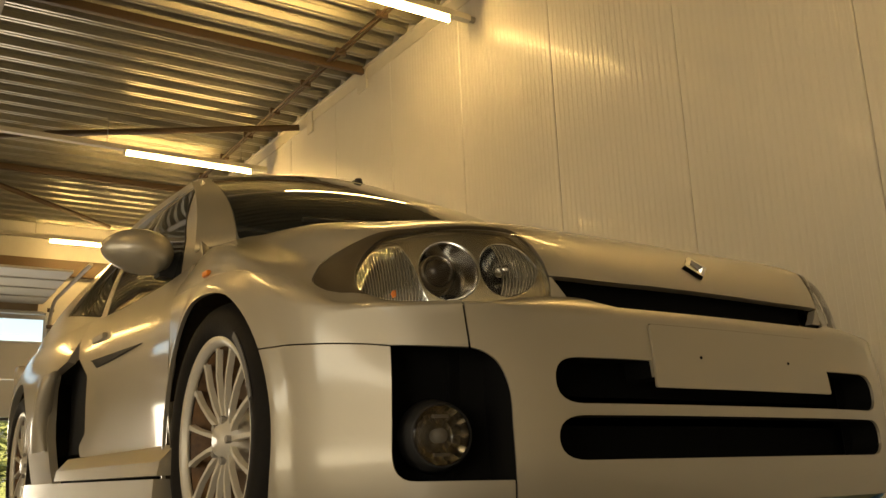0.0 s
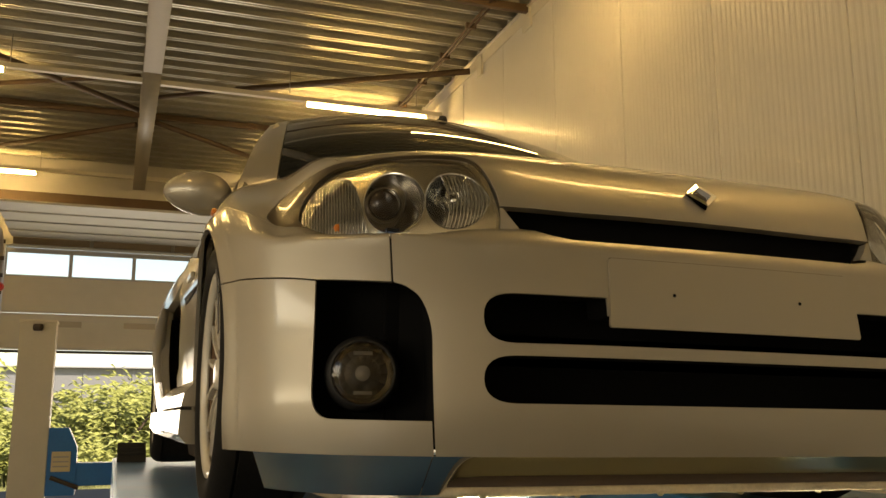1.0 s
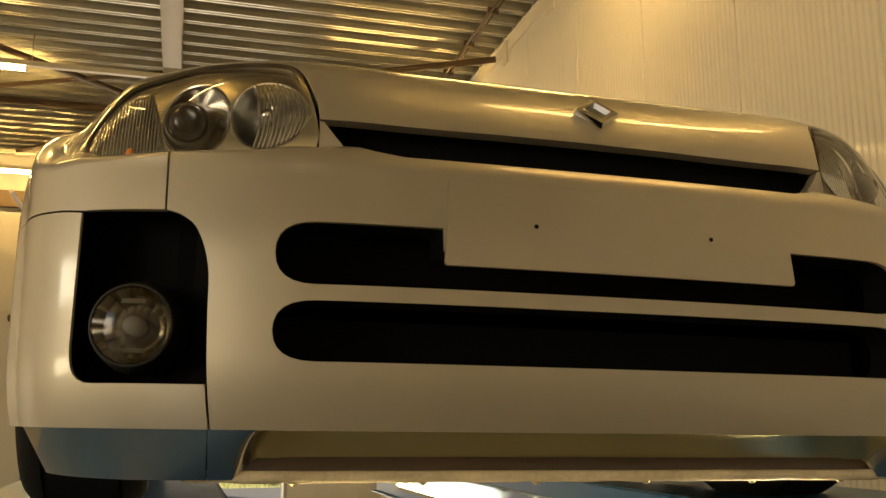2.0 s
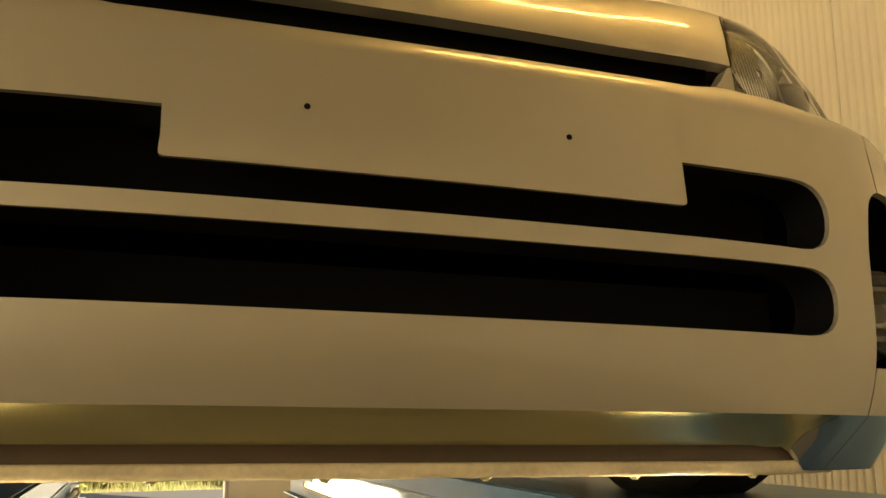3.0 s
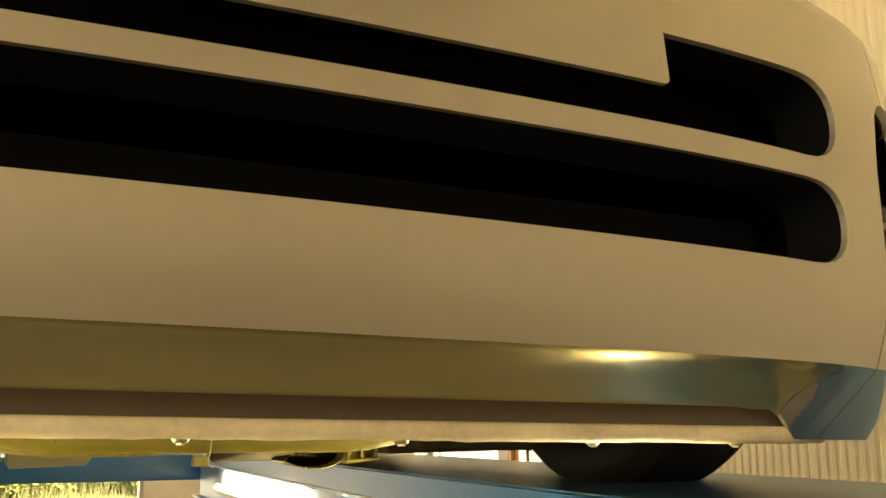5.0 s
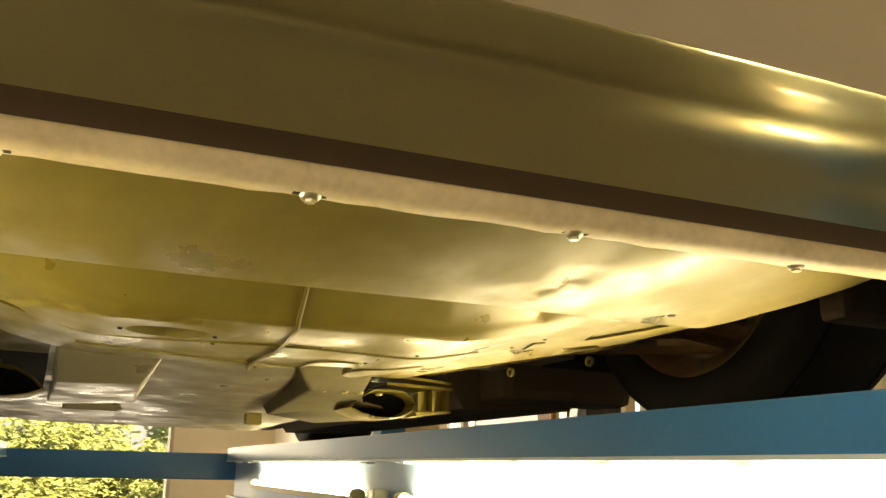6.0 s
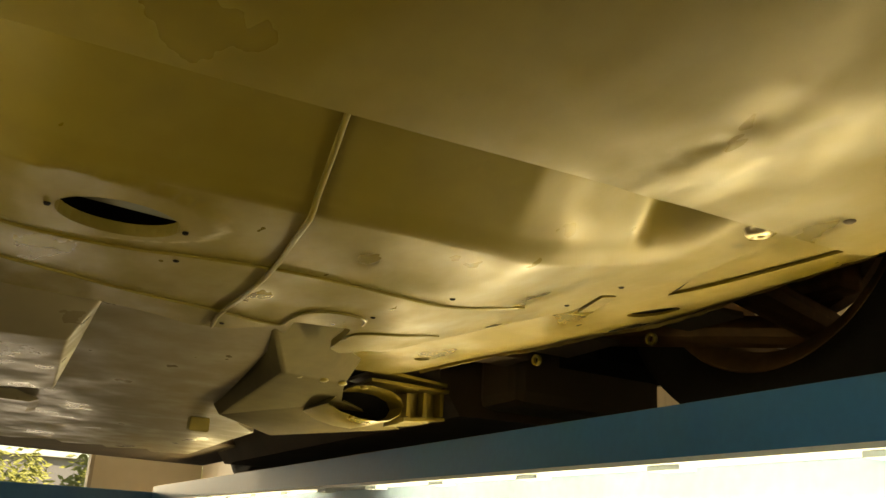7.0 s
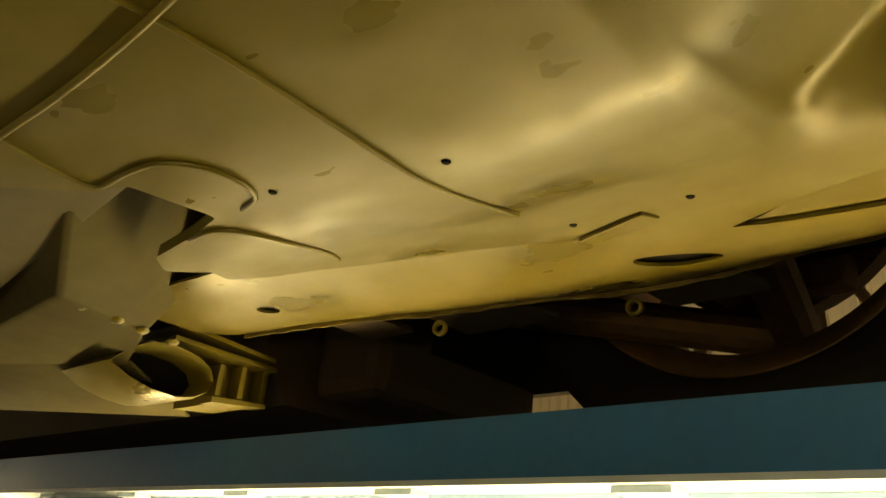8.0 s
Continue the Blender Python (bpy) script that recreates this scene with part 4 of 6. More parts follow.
WEDGE = rounded([(0.836, 0.030), (0.826, 0.108), (0.805, 0.160), (0.768, 0.192), (0.722, 0.196), (0.707, 0.150), (0.695, 0.095), (0.689, 0.055), (0.676, 0.006), (0.832, 0.006)], (0.012, 0.03, 0.03, 0.03, 0.012, 0.02, 0.02, 0.02, 0.006, 0.008))
DIPPED, MAIN = (0.627, 0.102, 0.062, 0.088), (0.506, 0.097, 0.058, 0.086)
for side in (-1, 1):
    def behind(s, w, depth=0.016):
        x, y, z = deck(side * s, max(w, 0.0))
        return Vector(sway((x, y + depth, z)))

    def mask_at(s, w):
        x, y, z = deck(s, max(w, 0.0))
        return sway((x, y + 0.016, z))

    def cover_at(s, w):
        x, y, z = deck(s, max(w, 0.0))
        return sway((x, y - 0.002, z))

    lamp = sheet("headlamp", mirrored(GLASS, side), [mirrored(h, side) for h in (WEDGE, ellipse(*DIPPED), ellipse(*MAIN))], mask_at, 0.016, MASK, car, "clear headlamp with three bowls under one cover", flange=0.004, outward=1, stretch=(1, 0.55))
    sheet("lamp_surround", mirrored(FAIR, side), [], deck_at, 0.02, SMOKE, lamp, "smoked dark lamp surround", flange=0.006, outward=1, stretch=(1, 0.55))
    cover = sheet("cover", mirrored(GLASS, side), [], cover_at, 0.02, LENS, lamp, "clear glossy lamp cover", flange=0, outward=1, stretch=(1, 0.55))
    cover.visible_shadow = False
    # bright wall between cover and mask
    bm = bmesh.new()
    loop = dense([(s, w) for s, w in GLASS], 0.03)
    a, b = [bm.verts.new(behind(s, w, 0.002)) for s, w in loop], [bm.verts.new(behind(s, w, 0.0165)) for s, w in loop]
    for i in range(len(loop)):
        bm.faces.new((a[i], a[(i + 1) % len(loop)], b[(i + 1) % len(loop)], b[i]))
    part("rim_wall", bm, MASK, lamp)
    for kind, rim, mid, deep in (("indicator", WEDGE, (0.745, 0.085), 0.030), ("dipped", ellipse(*DIPPED), DIPPED[:2], 0.050), ("main", ellipse(*MAIN), MAIN[:2], 0.045)):
        # the bowl sinks from its rim to the middle
        bm = bmesh.new()
        rim = dense(rim, 0.02)
        rows = []
        for f in (1.03, 1.0, 0.92, 0.8, 0.64, 0.45, 0.25, 0.08):
            rows.append([bm.verts.new(behind(mid[0] + (s - mid[0]) * f, max(mid[1] + (w - mid[1]) * f, 0.002), 0.0145 + (deep * (1 - f * f) if f < 1 else 0))) for s, w in rim])
        n = len(rim)
        for p, q in zip(rows, rows[1:]):
            for i in range(n):
                bm.faces.new((p[i], p[(i + 1) % n], q[(i + 1) % n], q[i]))
        bm.faces.new(rows[-1])
        bmesh.ops.recalc_face_normals(bm, faces=bm.faces[:])
        bowl = part("bowl", bm, BOWL, lamp, "", True)
        axis = Vector((side * 0.10, -1, 0.02)).normalized()
        if kind == "dipped":
            c = behind(0.641, 0.102, 0.030)
            part("projector", lathe([(0.030, -0.02), (0.030, 0.002), (0.028, 0.010), (0.023, 0.017), (0.014, 0.022), (0.0, 0.024)], c, axis, 32), LENS_DARK, bowl, "dark round projector lens", True)
            part("projector_ring", lathe([(0.031, -0.02), (0.036, -0.02), (0.035, -0.002), (0.031, 0.001)], c, axis, 32, closed=True), SMOKE, bowl, "", True)
        else:
            c = behind(mid[0], mid[1] - (0.05 if kind == "indicator" else 0), 0.03)
            part("bulb", lathe([(0.012, -0.015), (0.013, 0.006), (0.008, 0.014), (0.0, 0.016)], c, axis, 16), AMBER if kind == "indicator" else CHROME, bowl, "", True)
            # upright flutes that bow with the cover
            pitch = 0.0068
            s0, s1 = min(p[0] for p in rim), max(p[0] for p in rim)
            for k in range(int((s1 - s0) / pitch)):
                s = s0 + pitch * (k + 0.6)
                if kind == "main" and s > mid[0] + 0.022:
                    continue
                inside_w = [w for w in np.linspace(0.008, 0.22, 60) if inside((s, w), rim)]
                if len(inside_w) < 4:
                    continue
                lo, hi = inside_w[0], inside_w[-1]
                bm, rings = bmesh.new(), []
                for w in np.linspace(lo, hi, 8):
                    bow = 0.010 * (1 - ((w - lo) / (hi - lo) * 2 - 1) ** 2) if kind == "main" else 0.0
                    p = behind(s - bow, w, 0.0175)
                    rings.append([bm.verts.new(p + Vector((0.0031 * math.cos(a), -0.0035 * math.sin(a), 0))) for a in np.linspace(0, math.pi, 6)])
                for p, q in zip(rings, rings[1:]):
                    for i in range(5):
                        bm.faces.new((p[i], p[i + 1], q[i + 1], q[i]))
                part("flute", bm, CHROME, bowl, "", True)

for side in (-1, 1):
    p = Vector(sway((side * 0.872, 0.855, 2.008)))
    part("side_repeater", box(p.x - 0.006, p.x + 0.006, p.y - 0.018, p.y + 0.018, p.z - 0.007, p.z + 0.007, 0.004), AMBER, car, "small orange side repeater lamp")

# ---- flanks ----
WIDE = np.array(((1.15, 0.868), (1.4, 0.850), (1.9, 0.846), (2.2, 0.858), (2.5, 0.888), (2.8, 0.908), (3.2, 0.914), (3.6, 0.895), (3.85, 0.86)))


def flank(y, z):
    x = spline(WIDE[:, 0], WIDE[:, 1], y)
    return x - 1.0 * max(z - 1.86, 0.0) ** 2 - 0.5 * max(1.78 - z, 0.0) ** 2


BELT = 2.135
for side in (-1, 1):
    def flank_at(y, z):
        return sway((side * flank(y, z), y, z))

    door = sheet("door", rounded([(1.156, 1.62), (2.24, 1.62), (2.24, 1.66), (2.16, 1.70), (2.16, 1.90), (2.32, 1.985), (2.38, 2.05), (2.38, BELT), (1.156, BELT - 0.03)], 0.015), [], flank_at, 0.06, PAINT, car, flange=0.02, outward=side)
    cpart("handle", box(side * (flank(2.1, 2.03) - 0.006), side * (flank(2.1, 2.03) + 0.012), 2.05, 2.20, 2.02, 2.045, 0.005), PAINT, door)
    arch_r = [(3.31 - 0.36 * math.cos(radians(a)), 1.62 + 0.36 * math.sin(radians(a))) for a in range(-24, 205, 8)]
    quarter = [(2.385, BELT), (2.385, 2.055), (2.45, 1.985), (2.60, 1.955), (2.61, 1.50)] + arch_r + [(3.80, 1.50), (3.80, BELT - 0.02)]
    haunch = sheet("rear_quarter", quarter, [], flank_at, 0.06, PAINT, car, flange=0.03, outward=side)
    # Scoop: a lip standing out, a black duct inside it
    bm = bmesh.new()
    prof = []
    for a in np.linspace(0, 1, 14):
        z = 1.655 + 0.30 * a
        out = 0.038 * math.sin(math.pi * min(max(a, 0.05), 0.95)) ** 0.5
        prof.append((2.60 - 0.10 * a * a, out, z))
    left = [bm.verts.new((side * (flank(2.62, z) - 0.012), y + 0.03, z)) for y, o, z in prof]
    mid = [bm.verts.new((side * (flank(2.62, z) + o), y, z)) for y, o, z in prof]
    far = [bm.verts.new((side * (flank(2.90, z) + 0.002), y + 0.28, z)) for y, o, z in prof]
    for i in range(len(prof) - 1):
        bm.faces.new((left[i], left[i + 1], mid[i + 1], mid[i]))
        bm.faces.new((mid[i], mid[i + 1], far[i + 1], far[i]))
    cpart("scoop_lip", bm, PAINT, haunch, smooth=True)
    cpart("scoop_duct", box(side * 0.70, side * 0.80, 2.12, 2.68, 1.62, 1.98), BLACK, haunch, "black side air intake duct")
    cpart("scoop_edge", prism([(1.50, 1.93), (2.16, 1.915), (2.16, 1.955)], "x", side * (flank(1.9, 1.93) - 0.01), side * (flank(1.9, 1.93) + 0.005)), BLACK, door)
    # Sill
    cpart("sill", prism([(0.78, 1.44), (0.895, 1.445), (0.915, 1.47), (0.912, 1.532), (0.78, 1.532)] if side > 0 else [(-0.78, 1.44), (-0.895, 1.445), (-0.915, 1.47), (-0.912, 1.532), (-0.78, 1.532)], "y", 1.10, 2.95), PAINT, car, "silver lower sill")
    cpart("sill_cover", prism([(side * 0.78, 1.540), (side * 0.912, 1.540), (side * 0.905, 1.575), (side * 0.868, 1.616), (side * 0.78, 1.616)], "y", 1.075, 2.34), PAINT, car)
    cpart("sill_core", box(side * 0.60, side * 0.80, 1.06, 2.95, 1.42, 1.64), GAP, car)
    cpart("inner_flank", box(side * 0.62, side * 0.66, 1.05, 3.7, 1.5, 2.10), BLACK, car)

    # Glass house
    def window_at(y, k):
        x0, z0 = flank(y, BELT) - 0.012, BELT - 0.01
        x1, z1 = 0.555 + 0.02 * math.sin(math.pi * min(max((y - 1.3) / 1.8, 0), 1)), 2.565 + 0.02 * math.sin(math.pi * min(max((y - 1.5) / 1.5, 0), 1))
        bow = 0.03 * math.sin(math.pi * min(max(k, 0), 1))
        return sway((side * (x0 + (x1 - x0) * k + bow), y, z0 + (z1 - z0) * k))

    sheet("side_window", rounded([(1.42, 0.02), (2.26, 0.02), (2.26, 0.93), (1.83, 0.93), (1.50, 0.30)], 0.02), [], window_at, 0.08, SCREEN, car, "dark tinted side window", flange=0.005, outward=side, stretch=(1, 0.45))
    sheet("quarter_window", rounded([(2.34, 0.05), (2.98, 0.30), (2.80, 0.90), (2.34, 0.93)], 0.03), [], window_at, 0.08, SCREEN, car, "dark tinted quarter window", flange=0.005, outward=side, stretch=(1, 0.45))
    sheet("window_frame", [(1.157, 0.0), (3.70, 0.0), (3.20, 0.98), (1.80, 0.985), (1.22, 0.10)], [rounded([(1.41, 0.01), (2.27, 0.01), (2.27, 0.945), (1.82, 0.945), (1.485, 0.31)], 0.02), rounded([(2.33, 0.04), (2.99, 0.29), (2.81, 0.91), (2.33, 0.945)], 0.03)], window_at, 0.06, PAINT, car, flange=0.02, outward=side, stretch=(1, 0.45))
    # Mirror
    c = Vector(sway((side * 0.862, 1.53, 2.215)))
    bm = bmesh.new()
    bmesh.ops.create_uvsphere(bm, u_segments=32, v_segments=18, radius=1.0)
    for v in bm.verts:
        x, y, z = v.co
        z *= 0.070 * (1 - 0.15 * x * side)
        y = (y * 0.085) if y < 0 else y * 0.045
        v.co = (x * 0.105, y + 0.02 * x * side, z + 0.008 * x * side)
    bm.transform(Matrix.Translation(c))
    mirror = part("door_mirror", bm, PAINT, car, "rounded silver door mirror", True)
    bm = prism([(side * 0.74, 2.135), (side * 0.80, 2.14), (side * 0.81, 2.19), (side * 0.72, 2.23)], "y", 1.50, 1.56)
    cpart("mirror_foot", bm, BLACK, mirror)
    bm = lathe([(0.0, 0.0), (0.058, 0.0), (0.06, -0.006)], c + Vector((0, 0.052, 0)), (0, 1, 0), 30)
    part("mirror_glass", bm, CHROME, mirror)


def screen_at(u, v):
    bx, by, bz = 0.672 * u, 1.072 + 0.14 * u * u, 2.246 - 0.052 * abs(u) ** 3
    tx, ty, tz = 0.545 * u, 1.79 + 0.09 * u * u, 2.655 - 0.055 * u * u
    bow = 0.040 * math.sin(math.pi * min(max(v, 0), 1) ** 0.68)
    return sway((bx + (tx - bx) * v, by + (ty - by) * v - bow * 0.6, bz + (tz - bz) * v + bow))


sheet("windscreen", rounded([(-0.985, 0.01), (0.985, 0.01), (0.955, 0.985), (-0.955, 0.985)], 0.03), [], screen_at, 0.06, SCREEN, car, "raked windscreen mirroring the roof deck", flange=0.006, outward=1, stretch=(0.65, 0.7))
for side in (-1, 1):
    sheet("windscreen_pillar", [(side * u, v) for u, v in ((0.99, 0.0), (1.15, 0.0), (1.07, 1.0), (0.96, 1.0))], [], screen_at, 0.05, PAINT, car, flange=0.012, outward=1, stretch=(0.65, 0.7))
sheet("roof_edge", [(-1.03, 0.988), (1.03, 0.988), (1.03, 1.03), (-1.03, 1.03)], [], screen_at, 0.05, PAINT, car, flange=0.01, outward=1, stretch=(0.65, 0.7))


def roof_at(x, y):
    k = (y - 1.78) / 1.4
    return sway((x, y + 0.28 * x * x * (1 - k), 2.667 + 0.035 * math.sin(math.pi * min(max(k * 0.8, 0), 1)) - 0.10 * max(k - 0.6, 0) ** 2 - 0.19 * x * x - 0.6 * max(abs(x) - 0.5, 0) ** 2))


sheet("roof_panel", rounded([(-0.565, 1.82), (0.565, 1.82), (0.57, 3.2), (-0.57, 3.2)], 0.02), [], roof_at, 0.08, PAINT, car, flange=0.02, outward=1)


def tail_at(x, k):
    return sway((x * (1 + 0.35 * k), 3.15 + 0.58 * k - 0.05 * x * x, 2.59 - 0.42 * k - 0.10 * x * x))


sheet("tailgate", rounded([(-0.56, 0.0), (0.56, 0.0), (0.58, 1.1), (-0.58, 1.1)], 0.02), [], tail_at, 0.1, PAINT, car, flange=0.02, outward=1, stretch=(1, 0.7))
cpart("rear_panel", box(-0.86, 0.86, 3.72, 3.80, 1.48, 2.12, 0.03), PAINT, car)
cpart("cabin_liner", box(-0.52, 0.52, 1.5, 3.1, 2.10, 2.14), BLACK, car)
# Roof aerial foot and scuttle
cpart("scuttle", box(-0.60, 0.60, 1.09, 1.16, 2.14, 2.175, 0.01), BLACK, car)
a, b = Vector(screen_at(0.1, 0.06)) + Vector((0, -0.01, 0.012)), Vector(screen_at(-0.72, 0.05)) + Vector((0, -0.01, 0.012))
part("wiper", rod(a, b, 0.007, 8), BLACK, car)
p = Vector(sway((0.09, 1.86, 2.70)))
part("aerial", rod(p, p + Vector((-0.01, 0.62, 0.035)), 0.004, 8), BLACK, car, "thin roof aerial laid back")
part("aerial_foot", lathe([(0.0, 0.03), (0.014, 0.025), (0.02, 0.0), (0, 0)], sway((0.09, 1.86, 2.675)), (0, 0, 1), 16), BLACK, car, "", True)


# ---- wheels ----
def wheel(x, y, z, side, width):
    """Hub with spokes, rim, tyre, disc; the axle points to the side."""
    c = Vector(sway((x, y, z)))
    ax = (side, 0, 0)
    hub = part("wheel", lathe([(0.0, -0.015), (0.032, -0.012), (0.036, -0.02), (0.062, -0.035), (0.07, -0.06), (0.07, -0.09), (0, -0.09)], c, ax, 40), RIM, car, "silver-white many-spoke alloy wheel", True)
    w = width
    t = part("tyre", lathe([(0.234, -0.006), (0.246, 0.003), (0.268, 0.007), (0.288, 0.006), (0.303, -0.006), (0.313, -0.024), (0.316, -0.035), (0.312, -0.036), (0.312, -0.041), (0.317, -0.042), (0.318, -w / 2), (0.317, -w + 0.042), (0.312, -w + 0.041), (0.312, -w + 0.036), (0.316, -w + 0.035), (0.303, -w + 0.006), (0.288, -w - 0.006), (0.246, -w - 0.004), (0.234, -w + 0.006)], c, ax, 72, closed=True), RUBBER, hub, "black low-profile tyre", True)
    sharp(t, 50)
    part("rim", lathe([(0.215, -0.012), (0.225, -0.004), (0.235, -0.001), (0.237, -0.008), (0.234, -0.018), (0.219, -0.022), (0.213, -0.020)], c, ax, 60, closed=True), RIM, hub, "", True)
    part("barrel", lathe([(0.218, -0.023), (0.212, -w + 0.03), (0.234, -w + 0.008), (0.230, -w + 0.008), (0.204, -w + 0.03), (0.211, -0.023)], c, ax, 60, closed=True), RUST, hub, "brake-dusted brown inner rim", True)
    n = 15
    for k in range(n):
        a = 2 * math.pi * (k + 0.3) / n
        bm = bmesh.new()
        sec = []
        for rr, hw, dep in ((0.040, 0.009, -0.030), (0.09, 0.0068, -0.020), (0.15, 0.0065, -0.016), (0.205, 0.008, -0.018), (0.218, 0.010, -0.016), (0.226, 0.017, -0.013)):
            sec.append([bm.verts.new((q, rr, d)) for q, d in ((-hw, dep - 0.013), (-hw * 0.7, dep), (hw * 0.7, dep), (hw, dep - 0.013))])
        for p, q in zip(sec, sec[1:]):
            for i in range(4):
                bm.faces.new((p[i], p[(i + 1) % 4], q[(i + 1) % 4], q[i]))
        turn = Vector(ax).to_track_quat("Z", "Y").to_matrix().to_4x4()
        bm.transform(Matrix.Translation(c) @ turn @ Matrix.Rotation(a, 4, "Z"))
        bmesh.ops.recalc_face_normals(bm, faces=bm.faces[:])
        part("spoke", bm, RIM, hub)
    for k in range(5):
        a = 2 * math.pi * k / 5
        turn = Vector(ax).to_track_quat("Z", "Y").to_matrix()
        p = c + turn @ Vector((0.048 * math.cos(a), 0.048 * math.sin(a), -0.03))
        part("wheel_bolt", rod(p, p + Vector(ax) * 0.014, 0.009, 6), STEEL, hub)
    part("brake_disc", lathe([(0.06, -0.10), (0.152, -0.10), (0.152, -0.122), (0.06, -0.122)], c, ax, 48, closed=True), DISC, car, "worn brake disc")
    bm = box(-0.045, 0.045, -0.06, 0.06, -0.05, 0.05, 0.01)
    bm.transform(Matrix.Translation(c + Vector((-side * 0.115, 0.13, 0.05))))
    part("brake_caliper", bm, RUST, car)
    # dark liner over the tyre
    bm = bmesh.new()
    arc = [(y - 0.372 * math.cos(radians(a)), z + 0.372 * math.sin(radians(a))) for a in range(-15, 196, 10)]
    lo = [bm.verts.new((x - side * 0.01, p, q)) for p, q in arc]
    hi = [bm.verts.new((x - side * 0.33, p, q)) for p, q in arc]
    for i in range(len(arc) - 1):
        bm.faces.new((lo[i], lo[i + 1], hi[i + 1], hi[i]))
    bm.faces.new(hi)
    cpart("arch_liner", bm, DARK, car, "dark wheel arch liner")


for side in (-1, 1):
    wheel(side * 0.870, 0.803, 1.612, side, 0.205)
    wheel(side * 0.885, 3.31, 1.618, side, 0.235)
    # tyre lettering, plain raised bars
    c = Vector(sway((side * 0.8805, 0.803, 1.612)))
    for k in range(9):
        a = radians(-52 + 4.2 * k)
        bm = box(-0.0012, 0.0012, -0.0075, 0.0075, -0.011, 0.011)
        bm.transform(Matrix.Translation(c + Vector((0, -0.268 * math.cos(a), -0.268 * math.sin(a)))) @ Matrix.Rotation(a, 4, "X"))
        part("tyre_mark", bm, material("tyre_mark_grey", (0.16, 0.155, 0.15), 0.7) if (k == 0 and side < 0) else bpy.data.materials["tyre_mark_grey"], car)

# ---- underside ----
LIP_Y, LIP_Z = 0.156, 1.413


def chin_at(s, k):
    """From the bumper's lower edge back to the lip; a cove in its middle part, flat facets at the corners."""
    x, y, z = skin(s, Z_LOW)
    f = min(max((abs(x) - 0.50) / 0.36, 0.0), 1.0)
    ex, ey, ez = x * (1 - 0.04 * f), LIP_Y + 0.03 * f + 0.16 * f ** 3, LIP_Z - 0.030 * ramp(0.50, 0.54, abs(x))
    ey = max(ey, y + 0.05)
    hollow = 1 - ramp(0.47, 0.53, abs(x))
    kk = min(max(k, 0.0), 1.0)
    lift = (0.020 * math.sin(math.pi * kk) + 0.020 * math.sin(math.pi * kk ** 2.2)) * hollow
    return sway((x + (ex - x) * k, y + (ey - y) * k, z + (ez - z) * k + lift))


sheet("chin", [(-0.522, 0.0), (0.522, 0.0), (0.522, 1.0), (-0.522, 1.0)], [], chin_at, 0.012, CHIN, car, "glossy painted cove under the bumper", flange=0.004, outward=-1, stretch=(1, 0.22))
for side in (-1, 1):
    for a, b in ((0.5225, 0.5868), (0.5882, 0.985)):
        sheet("chin_corner", [(side * a, 0.0), (side * b, 0.0), (side * b, 1.0), (side * a, 1.0)], [], chin_at, 0.012, FACET, car, "glossy turned-under bumper corner mirroring the blue runway", flange=0.004, outward=-1, stretch=(1, 0.22))


def lip_run(name, profile, m, label):
    """A section of (y, z) pairs drawn across the car, swept back a little at its ends."""
    bm, rows = bmesh.new(), []
    for x in np.linspace(-0.60, 0.60, 61):
        back = 1.3 * max(abs(x) - 0.44, 0.0) ** 2
        ragged = 0.0012 * noise.noise((x * 45, 0.7, 2.0)) + 0.0008 * noise.noise((x * 120, 3.7, 1.0))
        rows.append([bm.verts.new((x, LIP_Y + a + back, LIP_Z + b + (ragged if b < -0.028 else 0))) for a, b in profile])
    for p, q in zip(rows, rows[1:]):
        for i in range(len(profile)):
            j = (i + 1) % len(profile)
            bm.faces.new((p[i], p[j], q[j], q[i]))
    bm.faces.new(rows[0])
    bm.faces.new(rows[-1])
    bmesh.ops.recalc_face_normals(bm, faces=bm.faces[:])
    return sharp(cpart(name, bm, m, car, label), 45)


lip_run("cove_dark_band", [(-0.001, 0.003), (-0.004, -0.008), (-0.0045, -0.0168), (0.006, -0.0168), (0.008, 0.003)], LIP, "added strip, dark brown for the dark mirrored low in the cove")
lip_run("lip_edge", [(-0.0060, -0.0170), (-0.0085, -0.0195), (-0.0090, -0.0250), (-0.0070, -0.0305), (-0.001, -0.034), (0.012, -0.0338), (0.016, -0.029), (0.010, -0.0170)], LIP_EDGE, "worn tan plastic lip along the strip")
for x in (-0.45, -0.262, -0.084, 0.100, 0.292, 0.46):
    y, z = LIP_Y + 0.007, LIP_Z - 0.033
    clip = cpart("clip", lathe([(0.0, 0.004), (0.0045, 0.004), (0.0062, 0.0025), (0.0075, 0.0), (0.0085, -0.002), (0.009, -0.004)], (x, y, z), (0, -0.15, -1), 16), ZINC, car, "small metal fixing clip", True)
    cpart("clip_head", rod((x, y, z - 0.003), (x, y, z - 0.0055), 0.0036, 6), ZINC, clip)
    cpart("clip_spring", box(x - 0.011, x + 0.011, y - 0.003, y + 0.003, z - 0.0008, z + 0.0016, 0.0007), DARK, clip)


